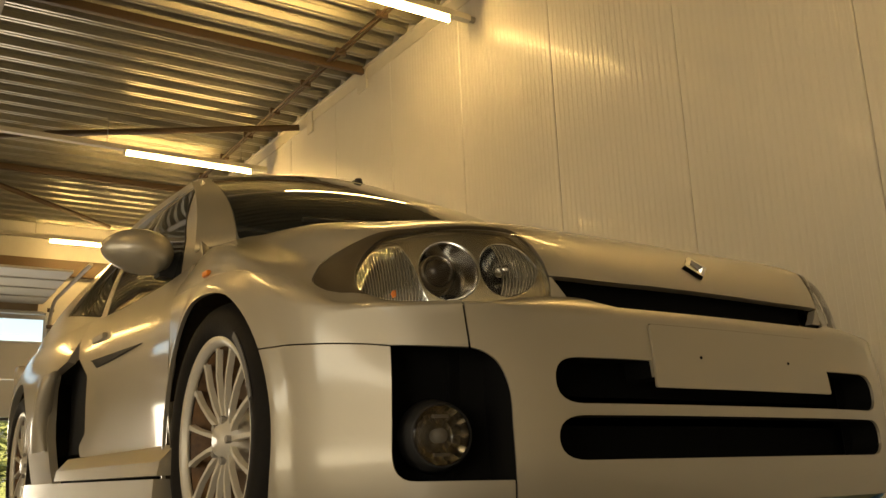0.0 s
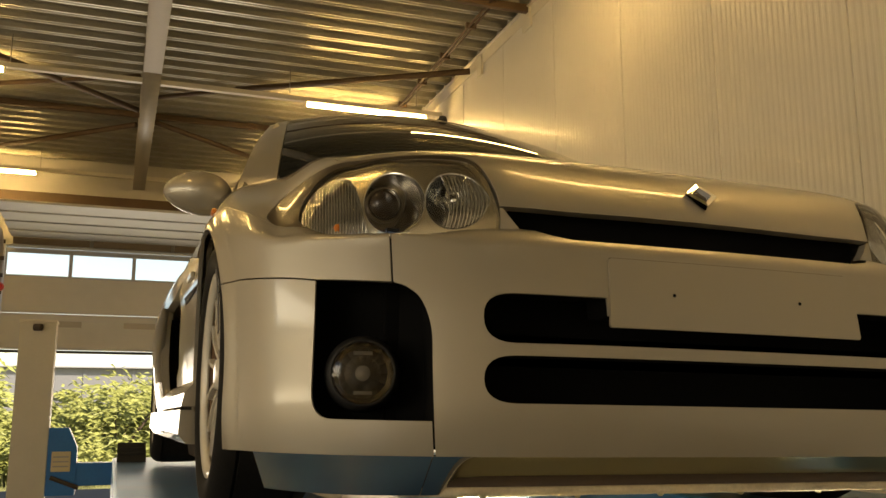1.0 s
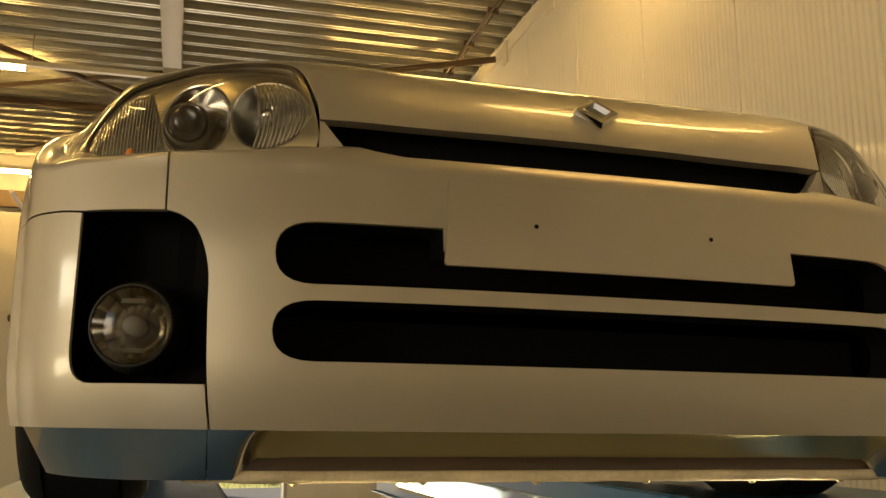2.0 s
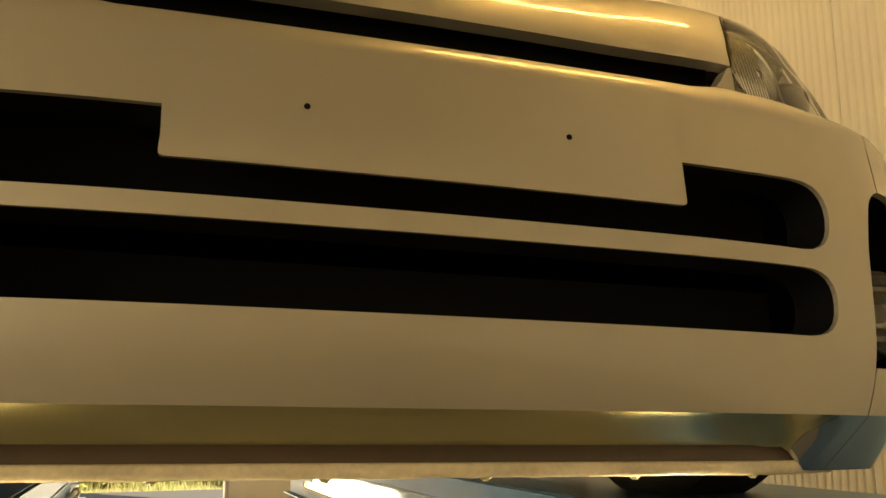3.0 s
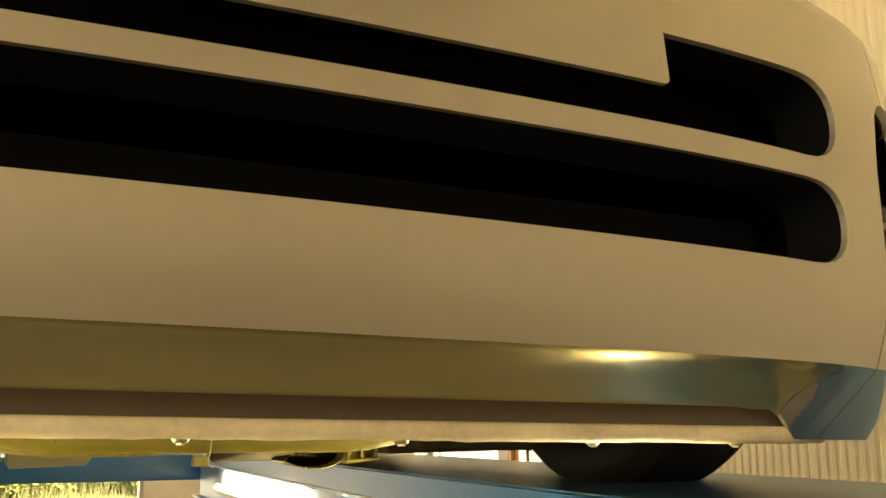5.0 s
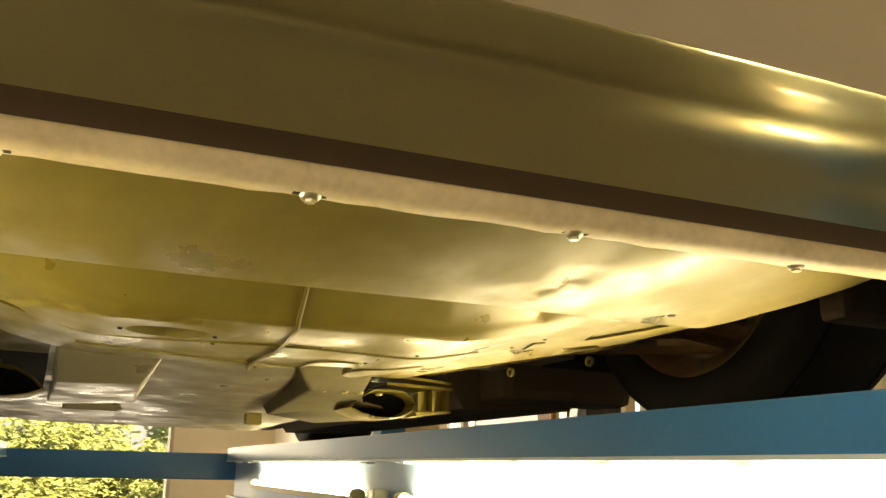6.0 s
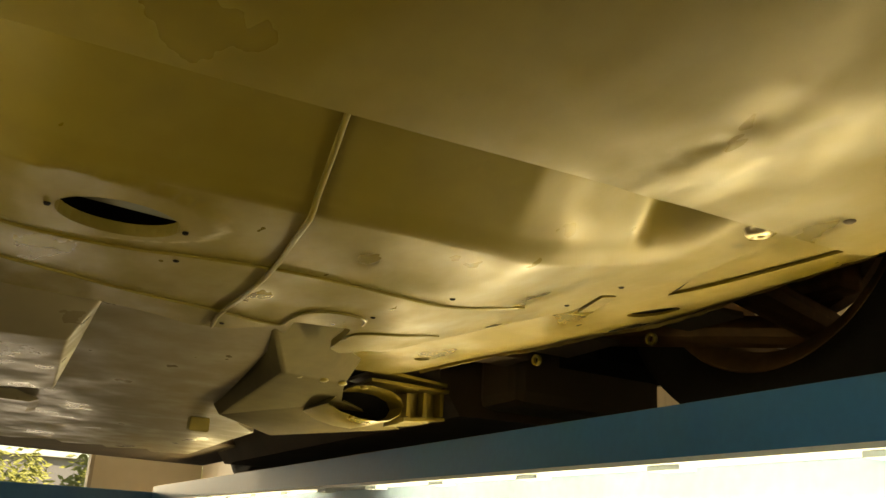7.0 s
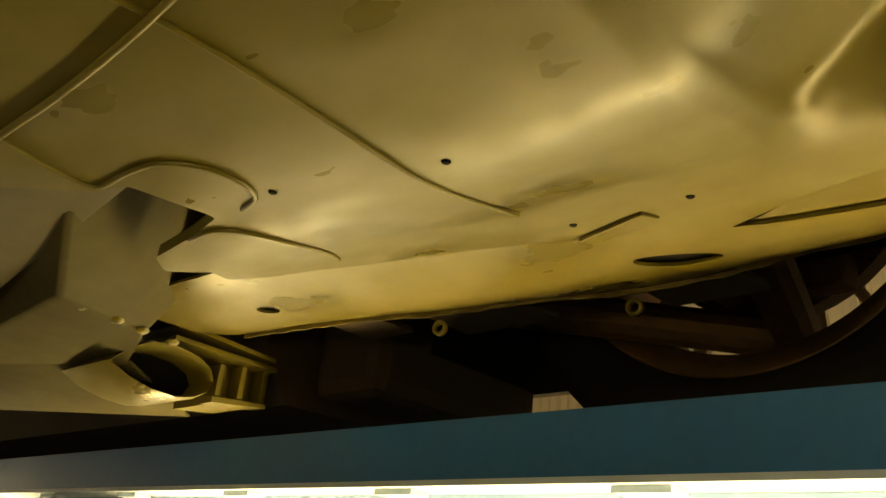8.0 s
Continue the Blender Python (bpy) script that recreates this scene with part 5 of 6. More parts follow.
def tray_at(x, y):
    """High and hidden behind the lip, coming down to a flat tail; a folded crease on either side."""
    k = min(max((y - 0.165) / 0.275, 0.0), 1.0)
    fold = x - 0.205 - 0.03 * math.sin(9 * y)
    z = 1.4215 - 0.0435 * (1 - (1 - k) ** 1.7)
    z -= (0.0014 * math.exp(-(fold / 0.014) ** 2) + (0.0018 * noise.noise((x * 26, y * 30, 6.0)) + 0.0011 * noise.noise((x * 60, y * 48, 9.0))) * math.exp(-(fold / 0.045) ** 2)) * ramp(0.1, 0.6, k)
    z += 0.0020 * noise.noise((x * 5, y * 7, 0.3))
    return sway((x, y, z))


tray = sheet("undertray", rounded([(-0.46, 0.168), (0.46, 0.168), (0.455, 0.25), (0.425, 0.36), (0.412, 0.440), (0.30, 0.4375), (0.0, 0.4355), (-0.30, 0.4375), (-0.412, 0.440), (-0.425, 0.36), (-0.455, 0.25)], 0.012), [], tray_at, 0.012, PAINT_UNDER, car, "pale moulded undertray lit from below", flange=0.004, outward=-1)
for x, y in ((0.345, 0.395),):
    part("tray_dimple", lathe([(0.0, 0.0008), (0.003, 0.0012), (0.0045, 0.0003), (0.005, -0.001)], tray_at(x, y), (0, 0, -1), 14), DARK, tray, "", True)


def pan_at(x, y):
    """Floor panel: flat, turned up to the rails, with a slanted recess behind the tray and a proud oval plate."""
    front = ramp(0.62, 0.50, y)
    edge = ramp(0.18 - 0.04 * front, 0.38 - 0.08 * front, abs(x + 0.005))
    z = 1.361 + 0.0285 * edge
    far = 0.268 + 0.30 * max(y - 0.44, 0.0)
    recess = min(max((0.570 + 0.02 * x - y) / 0.125, 0.0), 1.15) * ramp(far + 0.035, far - 0.025, abs(x + 0.005))
    step = ramp(0.560, 0.552, y) * 0.003 * ramp(far, far - 0.02, abs(x + 0.005))
    oval_k = math.hypot((x + 0.160) / 0.112, (y - 0.648) / 0.078)
    plate_k = 1 - ramp(0.96, 1.06, oval_k)
    z += (0.052 * recess + step) * (1 - plate_k) - 0.0045 * plate_k
    ridge = math.exp(-((abs(x - 0.135 - 0.25 * (y - 0.44)) / 0.010)) ** 2) * ramp(0.56, 0.52, y) * 0.0012
    ridge += math.exp(-((x + 0.125) / 0.012) ** 2) * ramp(0.545, 0.50, y) * 0.002
    z += -ridge + 0.0014 * noise.noise((x * 9, y * 9, 1.7))
    return sway((x, y, z))


hole = [(-0.121 + 0.0455 * math.cos(a), 0.656 + 0.043 * math.sin(a)) for a in np.linspace(0, 2 * math.pi, 33)[:-1]]
pan_line = [(-0.36, 0.448), (0.0, 0.444), (0.340, 0.450), (0.362, 0.529), (0.367, 0.562), (0.378, 0.606), (0.388, 0.638), (0.395, 0.656), (0.387, 0.676), (0.352, 0.765), (0.305, 0.90), (0.278, 0.965), (0.266, 1.000), (0.244, 1.028), (0.222, 1.014), (0.194, 1.041), (0.173, 1.016), (0.1675, 0.957), (0.158, 0.902), (0.096, 0.908), (0.086, 0.938), (0.044, 0.992), (0.0, 1.008), (-0.10, 0.965), (-0.165, 0.962), (-0.30, 0.95), (-0.34, 0.85), (-0.40, 0.68), (-0.385, 0.60), (-0.372, 0.53)]
pan = sheet("floor_panel", rounded(pan_line, 0.006), [hole], pan_at, 0.009, PAINT_UNDER, car, "pale floor panel with an oval opening and a pipe", flange=0.010, outward=-1)
cpart("opening_well", box(-0.20, -0.04, 0.59, 0.72, 1.415, 1.45), DARK, pan, "dark well in the oval opening")
cpart("opening_strut", rod((-0.17, 0.690, 1.392), (-0.06, 0.685, 1.385), 0.013, 10), BLUE_GREY, pan, "grey pipe seen through the opening")
for a in (0.02, math.pi + 0.02):
    p = Vector(pan_at(-0.121 + 0.050 * math.cos(a), 0.656 + 0.047 * math.sin(a)))
    part("opening_bolt", lathe([(0.0, 0.002), (0.0020, 0.002), (0.0026, 0.0008), (0.0026, -0.002)], p, (0, 0, -1), 10), GAP, pan)


def cable(name, points, r, m, parent, drop=0.002, fn=pan_at):
    """A round run that follows the panel's underside through the plan points."""
    pts = np.array(points)
    knots = np.concatenate([[0], np.cumsum(np.hypot(*np.diff(pts, axis=0).T))])
    n = max(int(knots[-1] / 0.008), 4)
    line = [Vector(fn(*spline(knots, pts, k * knots[-1] / n))) - Vector((0, 0, drop)) for k in range(n + 1)]
    bm, rings = bmesh.new(), []
    for k, p in enumerate(line):
        way = (line[min(k + 1, n)] - line[max(k - 1, 0)]).normalized()
        across = way.cross(Vector((0, 0, 1))).normalized()
        up = across.cross(way)
        rings.append([bm.verts.new(p + (across * math.cos(a) + up * math.sin(a)) * r) for a in np.linspace(0, 2 * math.pi, 9)[:-1]])
    for p, q in zip(rings, rings[1:]):
        for i in range(8):
            bm.faces.new((p[i], p[(i + 1) % 8], q[(i + 1) % 8], q[i]))
    bm.faces.new(rings[0])
    bm.faces.new(rings[-1][::-1])
    bmesh.ops.recalc_face_normals(bm, faces=bm.faces[:])
    return part(name, bm, m, parent, "", True)


cable("brake_pipe", [(-0.012, 0.450), (-0.004, 0.52), (0.006, 0.62), (0.016, 0.722), (0.018, 0.83), (0.016, 0.925), (0.022, 0.985)], 0.0023, PAINT_UNDER, pan, 0.0028)
cable("pressed_rib", [(-0.30, 0.655), (-0.262, 0.690), (-0.225, 0.725), (-0.165, 0.745), (-0.105, 0.748), (-0.04, 0.732), (0.016, 0.723), (0.10, 0.727), (0.211, 0.738), (0.285, 0.744)], 0.0019, PAINT_UNDER, pan, 0.0006)
cable("pressed_rib", [(-0.215, 0.842), (-0.12, 0.880), (-0.04, 0.902), (0.018, 0.915), (0.062, 0.928), (0.084, 0.926), (0.086, 0.892), (0.092, 0.858), (0.112, 0.838), (0.138, 0.836), (0.153, 0.846), (0.160, 0.872)], 0.0020, PAINT_UNDER, pan, 0.0006)
cable("pressed_rib", [(0.168, 0.955), (0.169, 0.922), (0.184, 0.903), (0.21, 0.897), (0.247, 0.897), (0.268, 0.910)], 0.0020, PAINT_UNDER, pan, 0.0006)
# Raised black dots stand in for small dark holes in the panel
for x, y in ((0.186, 0.708), (0.331, 0.735), (-0.06, 0.760), (0.03, 0.972), (0.335, 0.648), (0.155, 0.83)):
    p = Vector(pan_at(x, y))
    part("hole_dot", lathe([(0.0, 0.0012), (0.0020, 0.0012), (0.0028, 0.0004), (0.0030, -0.002)], p, (0, 0, -1), 14), GAP, pan)
p = Vector(pan_at(0.327, 0.463))
ring_1 = part("tow_ring", lathe([(0.0042, 0.0), (0.0050, 0.0045), (0.0080, 0.0055), (0.0110, 0.0030), (0.0118, -0.003)], p, (0.1, 0.05, -1), 28), ZINC, pan, "bright metal bush in the floor panel", True)
part("ring_core", lathe([(0.0, 0.0015), (0.0043, 0.0012), (0.0043, -0.002)], p, (0.1, 0.05, -1), 16), RUST, ring_1)
p = Vector(pan_at(0.354, 0.715))
bm = box(-0.008, 0.008, -0.032, 0.032, -0.0016, 0.0016, 0.001)
bm.transform(Matrix.Translation(p - Vector((0, 0, 0.0012))) @ Matrix.Rotation(radians(-14), 4, "Z") @ Matrix.Rotation(radians(-9), 4, "Y"))
part("doubler", bm, PAINT_UNDER, pan, "thin welded doubler plate")

for side in (-1, 1):
    # Rail beside the panel, with its oval holes
    def rail_edges(y):
        inner = np.interp(y, (0.44, 0.562, 0.632, 0.655, 0.69, 0.75, 1.00, 1.30), (0.420, 0.411, 0.402, 0.396, 0.372, 0.335, 0.262, 0.250))
        outer = np.interp(y, (0.44, 0.55, 0.64, 0.72, 0.80, 0.90, 1.00, 1.10, 1.30), (0.462, 0.468, 0.477, 0.488, 0.487, 0.468, 0.453, 0.428, 0.405))
        return inner, outer

    def rail_at(u, y):
        """u runs across the underside of the rail from its inner to its outer edge."""
        inner, outer = rail_edges(y)
        x = inner + u * (outer - inner)
        turn = max(u - 0.55, 0.0) ** 2 * 0.06 + 0.0012 * noise.noise((x * 14, y * 14, 5.0))
        return sway((side * x, y, 1.3905 + turn))

    def oval(y, ry, x, rx):
        inner, outer = rail_edges(y)
        return [((x + rx * math.cos(a) - inner) / (outer - inner), y + ry * math.sin(a)) for a in np.linspace(0, 2 * math.pi, 21)[:-1]]

    OVALS = ((0.714, 0.032, 0.427, 0.0115), (1.126, 0.014, 0.347, 0.0095))
    rail = sheet("chassis_rail", [(0.0, 0.45), (1.0, 0.45), (1.0, 1.0), (1.0, 1.28), (0.0, 1.28)], [oval(*o) for o in OVALS], rail_at, 0.012, PAINT_UNDER, car, "pale chassis rail with oval holes", flange=0.003, outward=-side, stretch=(0.14, 1))

    def core_at(u, y):
        x, yy, z = rail_at(u, y)
        return (x, yy, z + 0.0045)

    # Black sheets close behind the holes stand in for the rail's dark inside
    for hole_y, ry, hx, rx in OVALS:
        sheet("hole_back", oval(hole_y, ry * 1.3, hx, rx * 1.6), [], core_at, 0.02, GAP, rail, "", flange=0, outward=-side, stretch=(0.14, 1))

    # Sunk flap between panel and rail; a black sheet along the panel draws the slit's dark
    def flap_at(u, y):
        far = np.interp(y, (0.44, 0.529, 0.562, 0.606, 0.638, 0.660), (0.332, 0.357, 0.362, 0.373, 0.383, 0.391))
        near = rail_edges(min(y, 0.655))[0] + 0.003
        return sway((side * (far + 0.0005 + u * (near - far)), y, 1.3965 - 0.003 * u))

    flap = sheet("rail_flap", [(-0.05, 0.41), (1.0, 0.41), (1.0, 0.660), (0.0, 0.660)], [], flap_at, 0.01, PAINT_UNDER, rail, "shaded sunk flap beside the rail", flange=0.002, outward=-side, stretch=(0.05, 1))
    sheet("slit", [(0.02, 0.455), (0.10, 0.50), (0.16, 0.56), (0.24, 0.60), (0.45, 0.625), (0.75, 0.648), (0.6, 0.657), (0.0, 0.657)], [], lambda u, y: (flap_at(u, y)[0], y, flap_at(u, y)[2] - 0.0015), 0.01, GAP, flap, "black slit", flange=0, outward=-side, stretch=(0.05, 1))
    # Ragged seam flange along the rail's outer edge
    bm = bmesh.new()
    rows = []
    for y in np.linspace(0.47, 1.27, 90):
        x = rail_edges(y)[1]
        drop = 0.004 + 0.003 * noise.noise((y * 11, side, 0.2)) + 0.0025 * noise.noise((y * 42, side, 4.2))
        z = 1.3905 + 0.2025 * 0.06
        rows.append([bm.verts.new((side * (x + a), y, z + b)) for a, b in ((0.0, 0.002), (0.0012, -drop), (0.0030, -drop), (0.0034, 0.004))])
    for p, q in zip(rows, rows[1:]):
        for i in range(4):
            bm.faces.new((p[i], p[(i + 1) % 4], q[(i + 1) % 4], q[i]))
    bmesh.ops.recalc_face_normals(bm, faces=bm.faces[:])
    cpart("seam_flange", bm, RUST_PAINT, rail, "ragged sealed seam along the rail")
    for y, x in ((0.790, 0.484), (0.988, 0.452)):
        cpart("rail_eye", lathe([(0.0042, -0.0025), (0.0074, -0.0025), (0.0074, 0.0025), (0.0042, 0.0025)], (side * x, y, 1.384), (side * 1.0, 0.25, 0), 18, closed=True), PAINT_UNDER, rail, "", True)
    for y, l in ((0.70, 0.09), (0.90, 0.12), (1.07, 0.07)):
        x = rail_edges(y)[1]
        cpart("rail_bracket", box(side * (x - 0.004), side * (x + 0.055), y, y + l, 1.402, 1.409, 0.002), DARK, rail)
    # Rear mount of the lower arm: leaf-shaped mouth, ribbed housing beside it, two plates above
    leaf = [(0.262, 1.332), (0.284, 1.352), (0.309, 1.365), (0.340, 1.369), (0.370, 1.367), (0.390, 1.359), (0.397, 1.347), (0.391, 1.334), (0.374, 1.324), (0.350, 1.318), (0.318, 1.318), (0.286, 1.323)]
    middle = Vector((0.335, 1.343))
    bm, loops = bmesh.new(), []
    for y, grow in ((1.285, 1.0), (1.283, 1.025), (1.290, 1.06), (1.40, 1.05), (1.40, 1.0)):
        loops.append([bm.verts.new((side * (middle.x + (x - middle.x) * grow), y + 0.25 * (x - 0.335), middle.y + (z - middle.y) * (2 * grow - 1))) for x, z in leaf])
    for p, q in zip(loops, loops[1:] + loops[:1]):
        for i in range(len(leaf)):
            j = (i + 1) % len(leaf)
            bm.faces.new((p[i], p[j], q[j], q[i]))
    bmesh.ops.recalc_face_normals(bm, faces=bm.faces[:])
    mount = sharp(cpart("arm_mount", bm, PAINT_UNDER, car, "leaf-shaped arm mount bracket with a dark mouth"), 40)
    # Near-black plate inside the leaf: the mouth's shade is its colour
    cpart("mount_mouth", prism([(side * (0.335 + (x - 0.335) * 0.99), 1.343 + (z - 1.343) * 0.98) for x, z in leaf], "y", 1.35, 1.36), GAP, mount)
    cpart("mount_housing", prism([(side * x, z) for x, z in ((0.404, 1.371), (0.462, 1.381), (0.468, 1.372), (0.470, 1.342), (0.462, 1.332), (0.408, 1.325))], "y", 1.325, 1.40), PAINT_UNDER, mount)
    for x in (0.404, 0.433, 0.463):
        cpart("mount_rib", box(side * x, side * (x + 0.007), 1.300, 1.324, 1.333 + 0.1 * (x - 0.404), 1.370 + 0.15 * (x - 0.404), 0.001), PAINT_UNDER, mount)
    cpart("mount_flange", prism([(side * x, z) for x, z in ((0.400, 1.331), (0.471, 1.338), (0.472, 1.333), (0.400, 1.324))], "y", 1.298, 1.324), PAINT_UNDER, mount)
    for z0, z1, x0, x1 in ((1.401, 1.392, 0.345, 0.470), (1.384, 1.382, 0.338, 0.474)):
        cpart("mount_leaf", prism([(side * x0, z0), (side * x1, z1), (side * x1, z1 - 0.005), (side * x0, z0 - 0.005)], "y", 1.290, 1.42), PAINT_UNDER, mount)
    # Suspension and drive: dark, rusty
    arm = bmesh.new()
    rod((side * 0.50, 0.70, 1.45), (side * 0.76, 0.78, 1.44), 0.024, 12, arm)
    rod((side * 0.49, 1.10, 1.45), (side * 0.76, 0.80, 1.44), 0.022, 12, arm)
    cpart("suspension_arm", arm, RUST, car, "rusty lower suspension arm")
    cpart("steering_rod", rod((side * 0.40, 0.95, 1.52), (side * 0.78, 0.92, 1.53), 0.012, 10), RUST, car)
    cpart("anti_roll_link", rod((side * 0.60, 0.62, 1.47), (side * 0.66, 0.66, 1.72), 0.010, 10), RUST, car)
    cpart("damper", rod((side * 0.70, 0.78, 1.5), (side * 0.60, 0.80, 1.98), 0.032, 16), RUST, car)
    cpart("upright", box(side * 0.70, side * 0.752, 0.71, 0.85, 1.47, 1.76, 0.012), RUST, car)
    # Dark blocks added to hide the bright windows beyond the floor's edge
    cpart("floor_side", prism([(side * 0.50, 1.345), (side * 0.74, 1.352), (side * 0.76, 1.46), (side * 0.46, 1.46), (side * 0.46, 1.40)], "y", 1.30, 2.95), DARK, car, "dark block added to fill the gap beside the floor")
    cpart("arch_rear", box(side * 0.52, side * 0.80, 1.16, 1.28, 1.355, 1.62, 0.02), DARK, car)
    cpart("arch_front", box(side * 0.58, side * 0.78, 0.40, 0.44, 1.40, 1.62, 0.01), DARK, car)

# Tunnel covers and blocks behind the panel
def lower_at(x, y):
    k = min(max((y - 0.93) / 0.85, 0.0), 1.0)
    z = 1.334 + 0.052 * (1 - k) ** 1.6 - 0.010 * max(y - 1.7, 0) + 0.002 * noise.noise((x * 9, y * 6, 4.2))
    return sway((x, y, z))


cover_line = [(-0.245, 0.93), (0.115, 0.93), (0.135, 1.30), (0.150, 1.52), (0.235, 1.70), (0.29, 1.80), (0.29, 2.46), (0.20, 2.50), (0.18, 2.44), (0.09, 2.50), (0.07, 2.44), (-0.02, 2.50), (-0.04, 2.44), (-0.14, 2.50), (-0.34, 2.46), (-0.60, 1.66), (-0.60, 1.58), (-0.27, 1.50)]
sheet("engine_cover", cover_line, [], lower_at, 0.03, COVER, car, "pale ribbed engine undercover", flange=0.02, outward=-1)


def hull_block(name, top, bottom, z_top, z_bottom, label, m=COVER):
    bm = bmesh.new()
    hi, lo = [bm.verts.new((*p, z_top)) for p in top], [bm.verts.new((p[0], p[1], zb)) for p, zb in zip(bottom, z_bottom)]
    n = len(top)
    for i in range(n):
        bm.faces.new((hi[i], hi[(i + 1) % n], lo[(i + 1) % n], lo[i]))
    bm.faces.new(hi)
    bm.faces.new(lo)
    bmesh.ops.recalc_face_normals(bm, faces=bm.faces[:])
    bmesh.ops.bevel(bm, geom=bm.edges[:], offset=0.003, segments=2, affect="EDGES", profile=0.5)
    return sharp(cpart(name, bm, m, car, label), 50)


hull_block("tunnel_block", [(-0.240, 0.960), (-0.095, 0.978), (-0.092, 1.62), (-0.265, 1.62)], [(-0.236, 1.048), (-0.121, 1.060), (-0.108, 1.49), (-0.262, 1.52)], 1.372, (1.326, 1.331, 1.329, 1.322), "pale moulded block beside the tunnel")
# Block with a slanted cheek, running out into a pointed wing under the arm mount
bm = bmesh.new()
B, B2, C, C2 = [bm.verts.new(p) for p in ((0.023, 0.831, 1.418), (0.355, 1.165, 1.535), (0.160, 1.160, 1.348), (0.262, 1.205, 1.350))]
D, A, R, T, M = [bm.verts.new(p) for p in ((0.154, 1.49, 1.322), (0.120, 1.60, 1.412), (0.305, 1.72, 1.322), (0.460, 1.446, 1.329), (0.300, 1.300, 1.342))]
for f in ((A, B, C, D), (B, B2, C2, C), (C, C2, M, D), (D, M, T, R)):
    bm.faces.new(f)
U = [bm.verts.new(v.co + Vector((0, 0.006, 0.004))) for v in (M, T, R)]
bm.faces.new((M, U[0], U[1], T))
bm.faces.new((T, U[1], U[2], R))
bmesh.ops.recalc_face_normals(bm, faces=bm.faces[:])
bmesh.ops.bevel(bm, geom=[e for e in bm.edges if len(e.link_faces) == 2], offset=0.005, segments=3, affect="EDGES", profile=0.5)
wing_block = sharp(cpart("tunnel_block", bm, BLOCK, car, "olive moulded block with a pointed wing"), 50)
rnd = random.Random(3)
for k in range(4):
    cpart("seam_blob", lathe([(0.0, 0.0010), (0.003, 0.0009), (0.006, 0.0002), (0.007, -0.001)], (0.19 + 0.035 * k + rnd.uniform(-0.008, 0.008), 1.175 + 0.012 * k, 1.3495 + 0.001 * k), (0, -0.3, -1), 10), PAINT_UNDER, wing_block, "", True)
cpart("wing_foot", box(0.135, 0.172, 1.655, 1.68, 1.308, 1.334, 0.004), PAINT_UNDER, wing_block)
cpart("cover_ledge", prism([(-0.235, 1.318), (-0.135, 1.318), (-0.12, 1.324), (-0.16, 1.336), (-0.235, 1.336)], "y", 1.60, 1.80), COVER, car)
for x in (-0.46,):
    cpart("exhaust_mount", box(x - 0.06, x + 0.06, 1.36, 1.55, 1.35, 1.40, 0.01), ZINC, car)
cpart("rear_tray", box(-0.60, 0.60, 2.70, 3.70, 1.38, 1.42, 0.02), DARK, car)
# Unseen black sheet added so gaps in the underside open onto dark
cpart("belly_blackout", box(-0.66, 0.66, 0.30, 3.0, 1.475, 1.50), GAP, car)

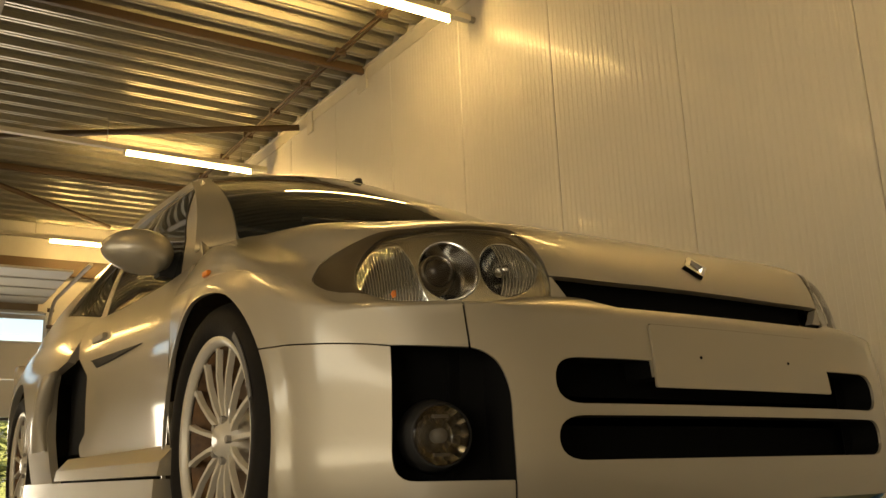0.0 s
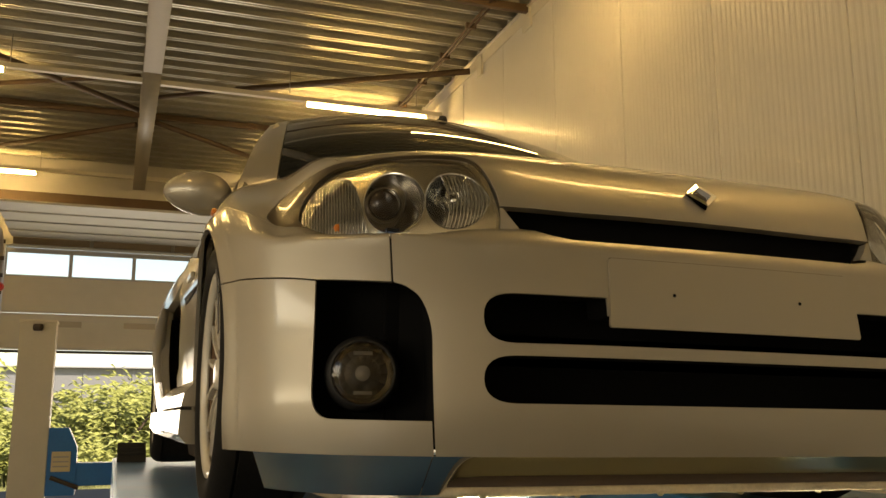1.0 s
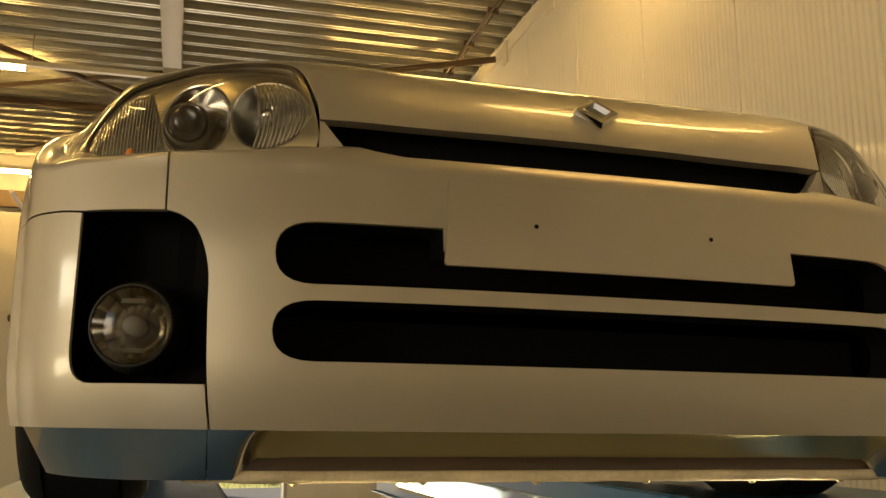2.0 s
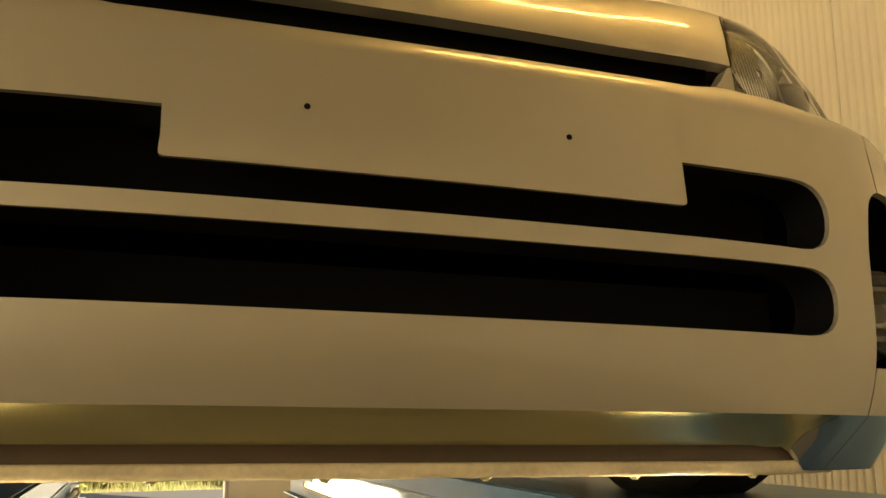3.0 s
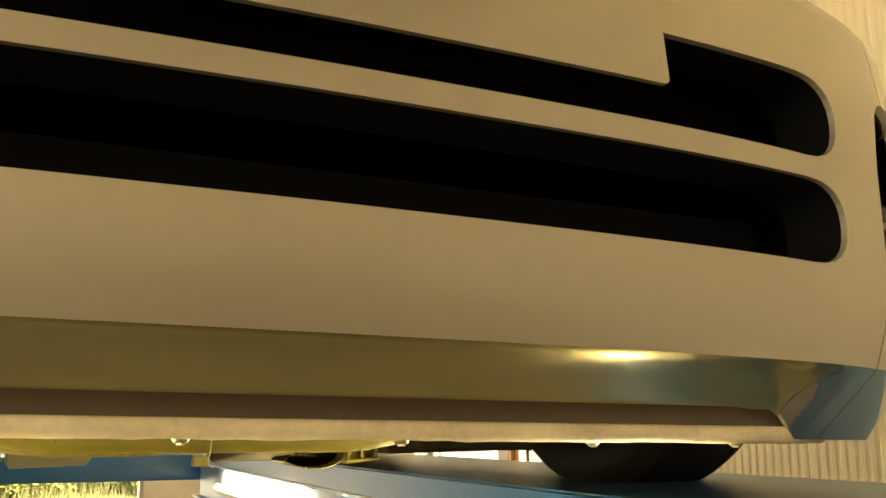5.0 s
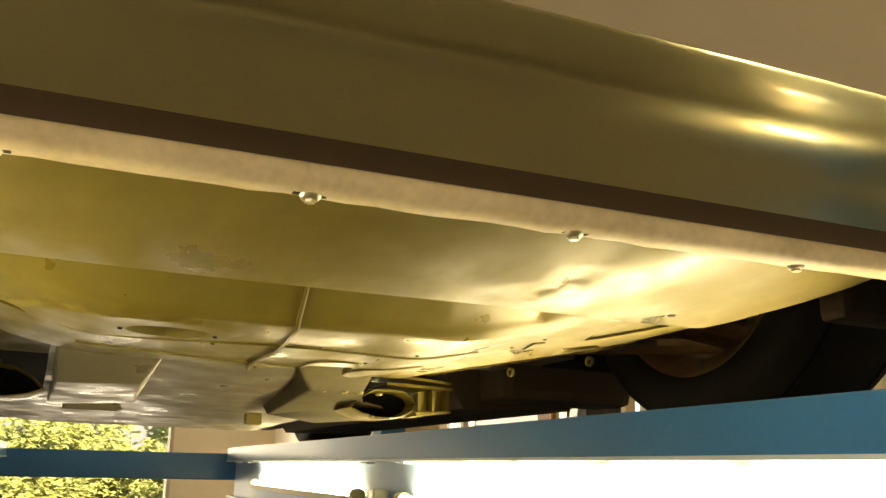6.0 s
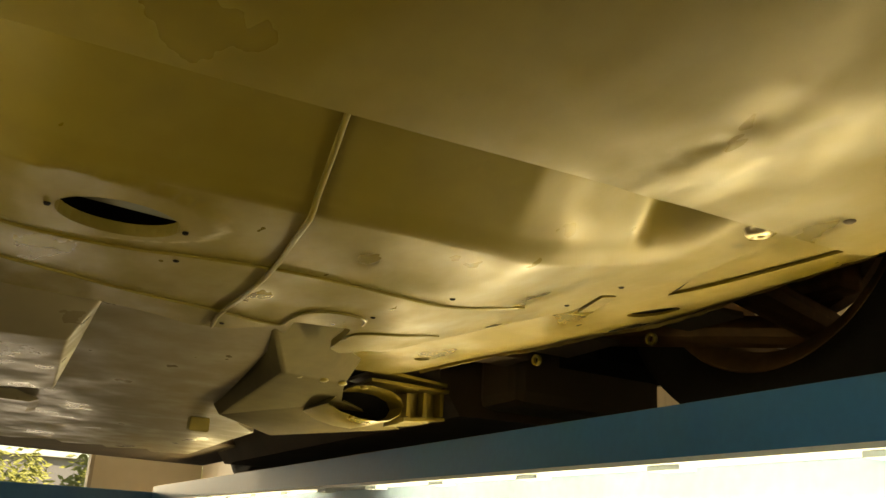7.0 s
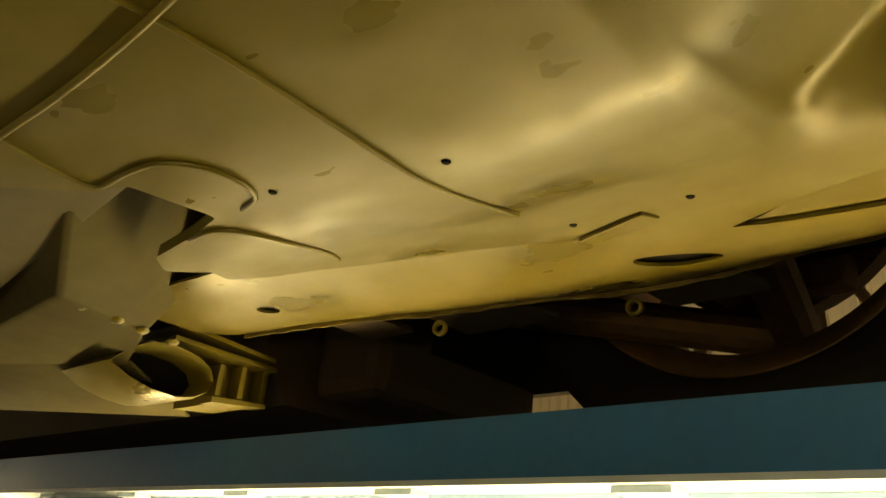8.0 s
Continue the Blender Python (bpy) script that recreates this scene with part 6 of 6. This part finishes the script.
# ---- the lift ----
lift = thing("car_lift", (0, 1.9, 0), "blue four-post vehicle lift with lamp-lit runways", "vehicle lift")
R_IN, R_OUT, R_FRONT, R_BACK, R_TOP = 0.489, 1.06, 0.02, 4.22, 1.298
for side in (-1, 1):
    def sec(pts):
        return [(side * a, b) for a, b in pts]

    runway = part("runway", prism(sec([(R_IN, R_TOP), (R_OUT, R_TOP), (R_OUT, R_TOP - 0.17), (R_OUT - 0.006, R_TOP - 0.17), (R_OUT - 0.006, R_TOP - 0.008), (R_IN + 0.006, R_TOP - 0.008), (R_IN + 0.006, R_TOP - 0.052), (R_IN, R_TOP - 0.056)]), "y", R_FRONT, R_BACK), BLUE, lift, "blue steel runway")
    part("runway_top", box(side * (R_IN + 0.012), side * (R_OUT - 0.012), R_FRONT + 0.01, R_BACK - 0.01, R_TOP + 0.0005, R_TOP + 0.0035), BLUE_TOP, runway, "worn pale blue anti-slip tread")
    part("runway_lip", prism(sec([(R_IN - 0.004, R_TOP - 0.0565), (R_IN + 0.05, R_TOP - 0.0565), (R_IN + 0.05, R_TOP - 0.062), (R_IN - 0.004, R_TOP - 0.062)]), "y", R_FRONT, R_BACK), PALE, runway, "lower lip, coloured pale for the lamplight")
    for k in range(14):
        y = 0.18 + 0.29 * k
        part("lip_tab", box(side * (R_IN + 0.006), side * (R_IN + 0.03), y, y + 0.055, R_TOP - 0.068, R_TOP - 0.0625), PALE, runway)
    part("runway_web", box(side * (R_IN + 0.045), side * (R_IN + 0.051), R_FRONT, R_BACK, R_TOP - 0.22, R_TOP - 0.0625), WEB, runway, "inner web, its blue paled for the tubes' glare")
    part("runway_foot", box(side * (R_IN + 0.01), side * (R_IN + 0.051), R_FRONT, R_BACK, R_TOP - 0.226, R_TOP - 0.2205), BLUE, runway)
    part("end_plate", box(side * (R_IN + 0.052), side * (R_OUT - 0.007), R_FRONT, R_FRONT + 0.008, R_TOP - 0.17, R_TOP - 0.009), BLUE, runway)
    part("end_plate", box(side * (R_IN + 0.052), side * (R_OUT - 0.007), R_BACK - 0.008, R_BACK, R_TOP - 0.17, R_TOP - 0.009), BLUE, runway)
    for y0, y1, lit in (((0.16, 1.68, True), (2.05, 3.57, True)) if side > 0 else ((0.12, 0.72, True), (2.05, 3.57, False))):
        x, z = R_IN + 0.022, R_TOP - 0.150
        tube = part("runway_lamp", rod((side * x, y0 + 0.03, z), (side * x, y1 - 0.03, z), 0.010, 12), RTUBE if lit else TRUNK, runway, "lit lamp tube under the runway" if lit else "unlit white lamp tube", True)
        part("lamp_trough", prism(sec([(x - 0.022, z - 0.002), (x - 0.020, z - 0.002), (x - 0.014, z - 0.018), (x + 0.014, z - 0.018), (x + 0.020, z - 0.002), (x + 0.022, z - 0.002), (x + 0.015, z - 0.021), (x - 0.015, z - 0.021)]), "y", y0, y1), TRUNK, runway, "tan lamp trough")
        for ye in (y0, y1):
            part("lamp_cap", rod((side * x, ye - 0.018, z), (side * x, ye + 0.018, z), 0.018, 14), PLATE, runway)
    y = 1.86
    part("cable_clamp", box(side * (R_IN + 0.002), side * (R_IN + 0.044), y - 0.02, y + 0.025, R_TOP - 0.20, R_TOP - 0.13, 0.006), ZINC, runway, "dull metal cable clamp")
    part("clamp_bolt", rod((side * (R_IN - 0.004), y + 0.01, R_TOP - 0.16), (side * (R_IN + 0.005), y + 0.01, R_TOP - 0.16), 0.008, 6), STEEL, runway)
    for dy in (-0.05, 0.05):
        bm = bmesh.new()
        pts = [Vector((side * (R_IN + 0.02), y + dy * (1 + 0.4 * k), R_TOP - 0.17 - 0.035 * k * (1 + 0.1 * k))) for k in range(6)]
        for p, q in zip(pts, pts[1:]):
            rod(p, q, 0.005, 8, bm)
        part("lamp_cable", bm, BLACK, runway)
part("cross_beam", box(-1.40, 1.40, 4.221, 4.36, 1.150, 1.275, 0.006), BLUE, lift, "dark blue rear cross beam")
for side in (-1, 1):
    for y in (4.29,):
        x = side * 1.50
        post = part("post", prism([(x - 0.095, y - 0.07), (x + 0.095, y - 0.07), (x + 0.095, y + 0.09), (x + 0.075, y + 0.09), (x + 0.075, y - 0.05), (x - 0.075, y - 0.05), (x - 0.075, y + 0.09), (x - 0.095, y + 0.09)], "z", 0.012, 2.06), POST, lift, "cream painted lift post")
        part("post_cap", box(x - 0.10, x + 0.10, y - 0.075, y + 0.095, 2.061, 2.075, 0.003), POST, post)
        part("foot_plate", box(x - 0.2, x + 0.2, y - 0.2, y + 0.2, 0.001, 0.012, 0.003), BLUE, post)
        part("cable_roller", rod((x - 0.06 * side + side * 0.04, y - 0.09, 2.03), (x + side * 0.02, y - 0.075, 2.03), 0.02, 12), DARK, post)
        if y > 0:
            carriage = part("carriage", prism([(x - side * 0.098, 1.10), (x - side * 0.25, 1.10), (x - side * 0.25, 1.36), (x - side * 0.20, 1.47), (x - side * 0.098, 1.47)], "y", y - 0.075, y + 0.075), BLUE, lift, "blue beam end carriage")
            part("maker_plate", box(x - side * 0.12, x - side * 0.22, y - 0.081, y - 0.0755, 1.23, 1.34, 0.003), PLATE, carriage, "cream plate with worn print")
            for k in range(3):
                part("print_bar", box(x - side * 0.13, x - side * 0.21, y - 0.083, y - 0.0812, 1.255 + 0.026 * k, 1.262 + 0.026 * k), STEEL, carriage)
            bm = rod((x - side * 0.12, y - 0.085, 1.20), (x - side * 0.27, y - 0.085, 1.14), 0.012, 8)
            part("latch_rod", bm, DARK, carriage)
chock = thing("wheel_chock", (-0.97, 3.70, R_TOP + 0.004), "black rubber wheel chock on the runway", "wheel chock")
part("block", prism([(3.60, R_TOP + 0.004), (3.84, R_TOP + 0.004), (3.82, R_TOP + 0.085), (3.70, R_TOP + 0.10)], "x", -1.04, -0.90), BLACK, chock)
for k in range(3):
    part("tread_bar", box(-1.03, -0.91, 3.63 + 0.03 * k, 3.642 + 0.03 * k, R_TOP + 0.04 + 0.022 * k, R_TOP + 0.05 + 0.025 * k), BLACK, chock)
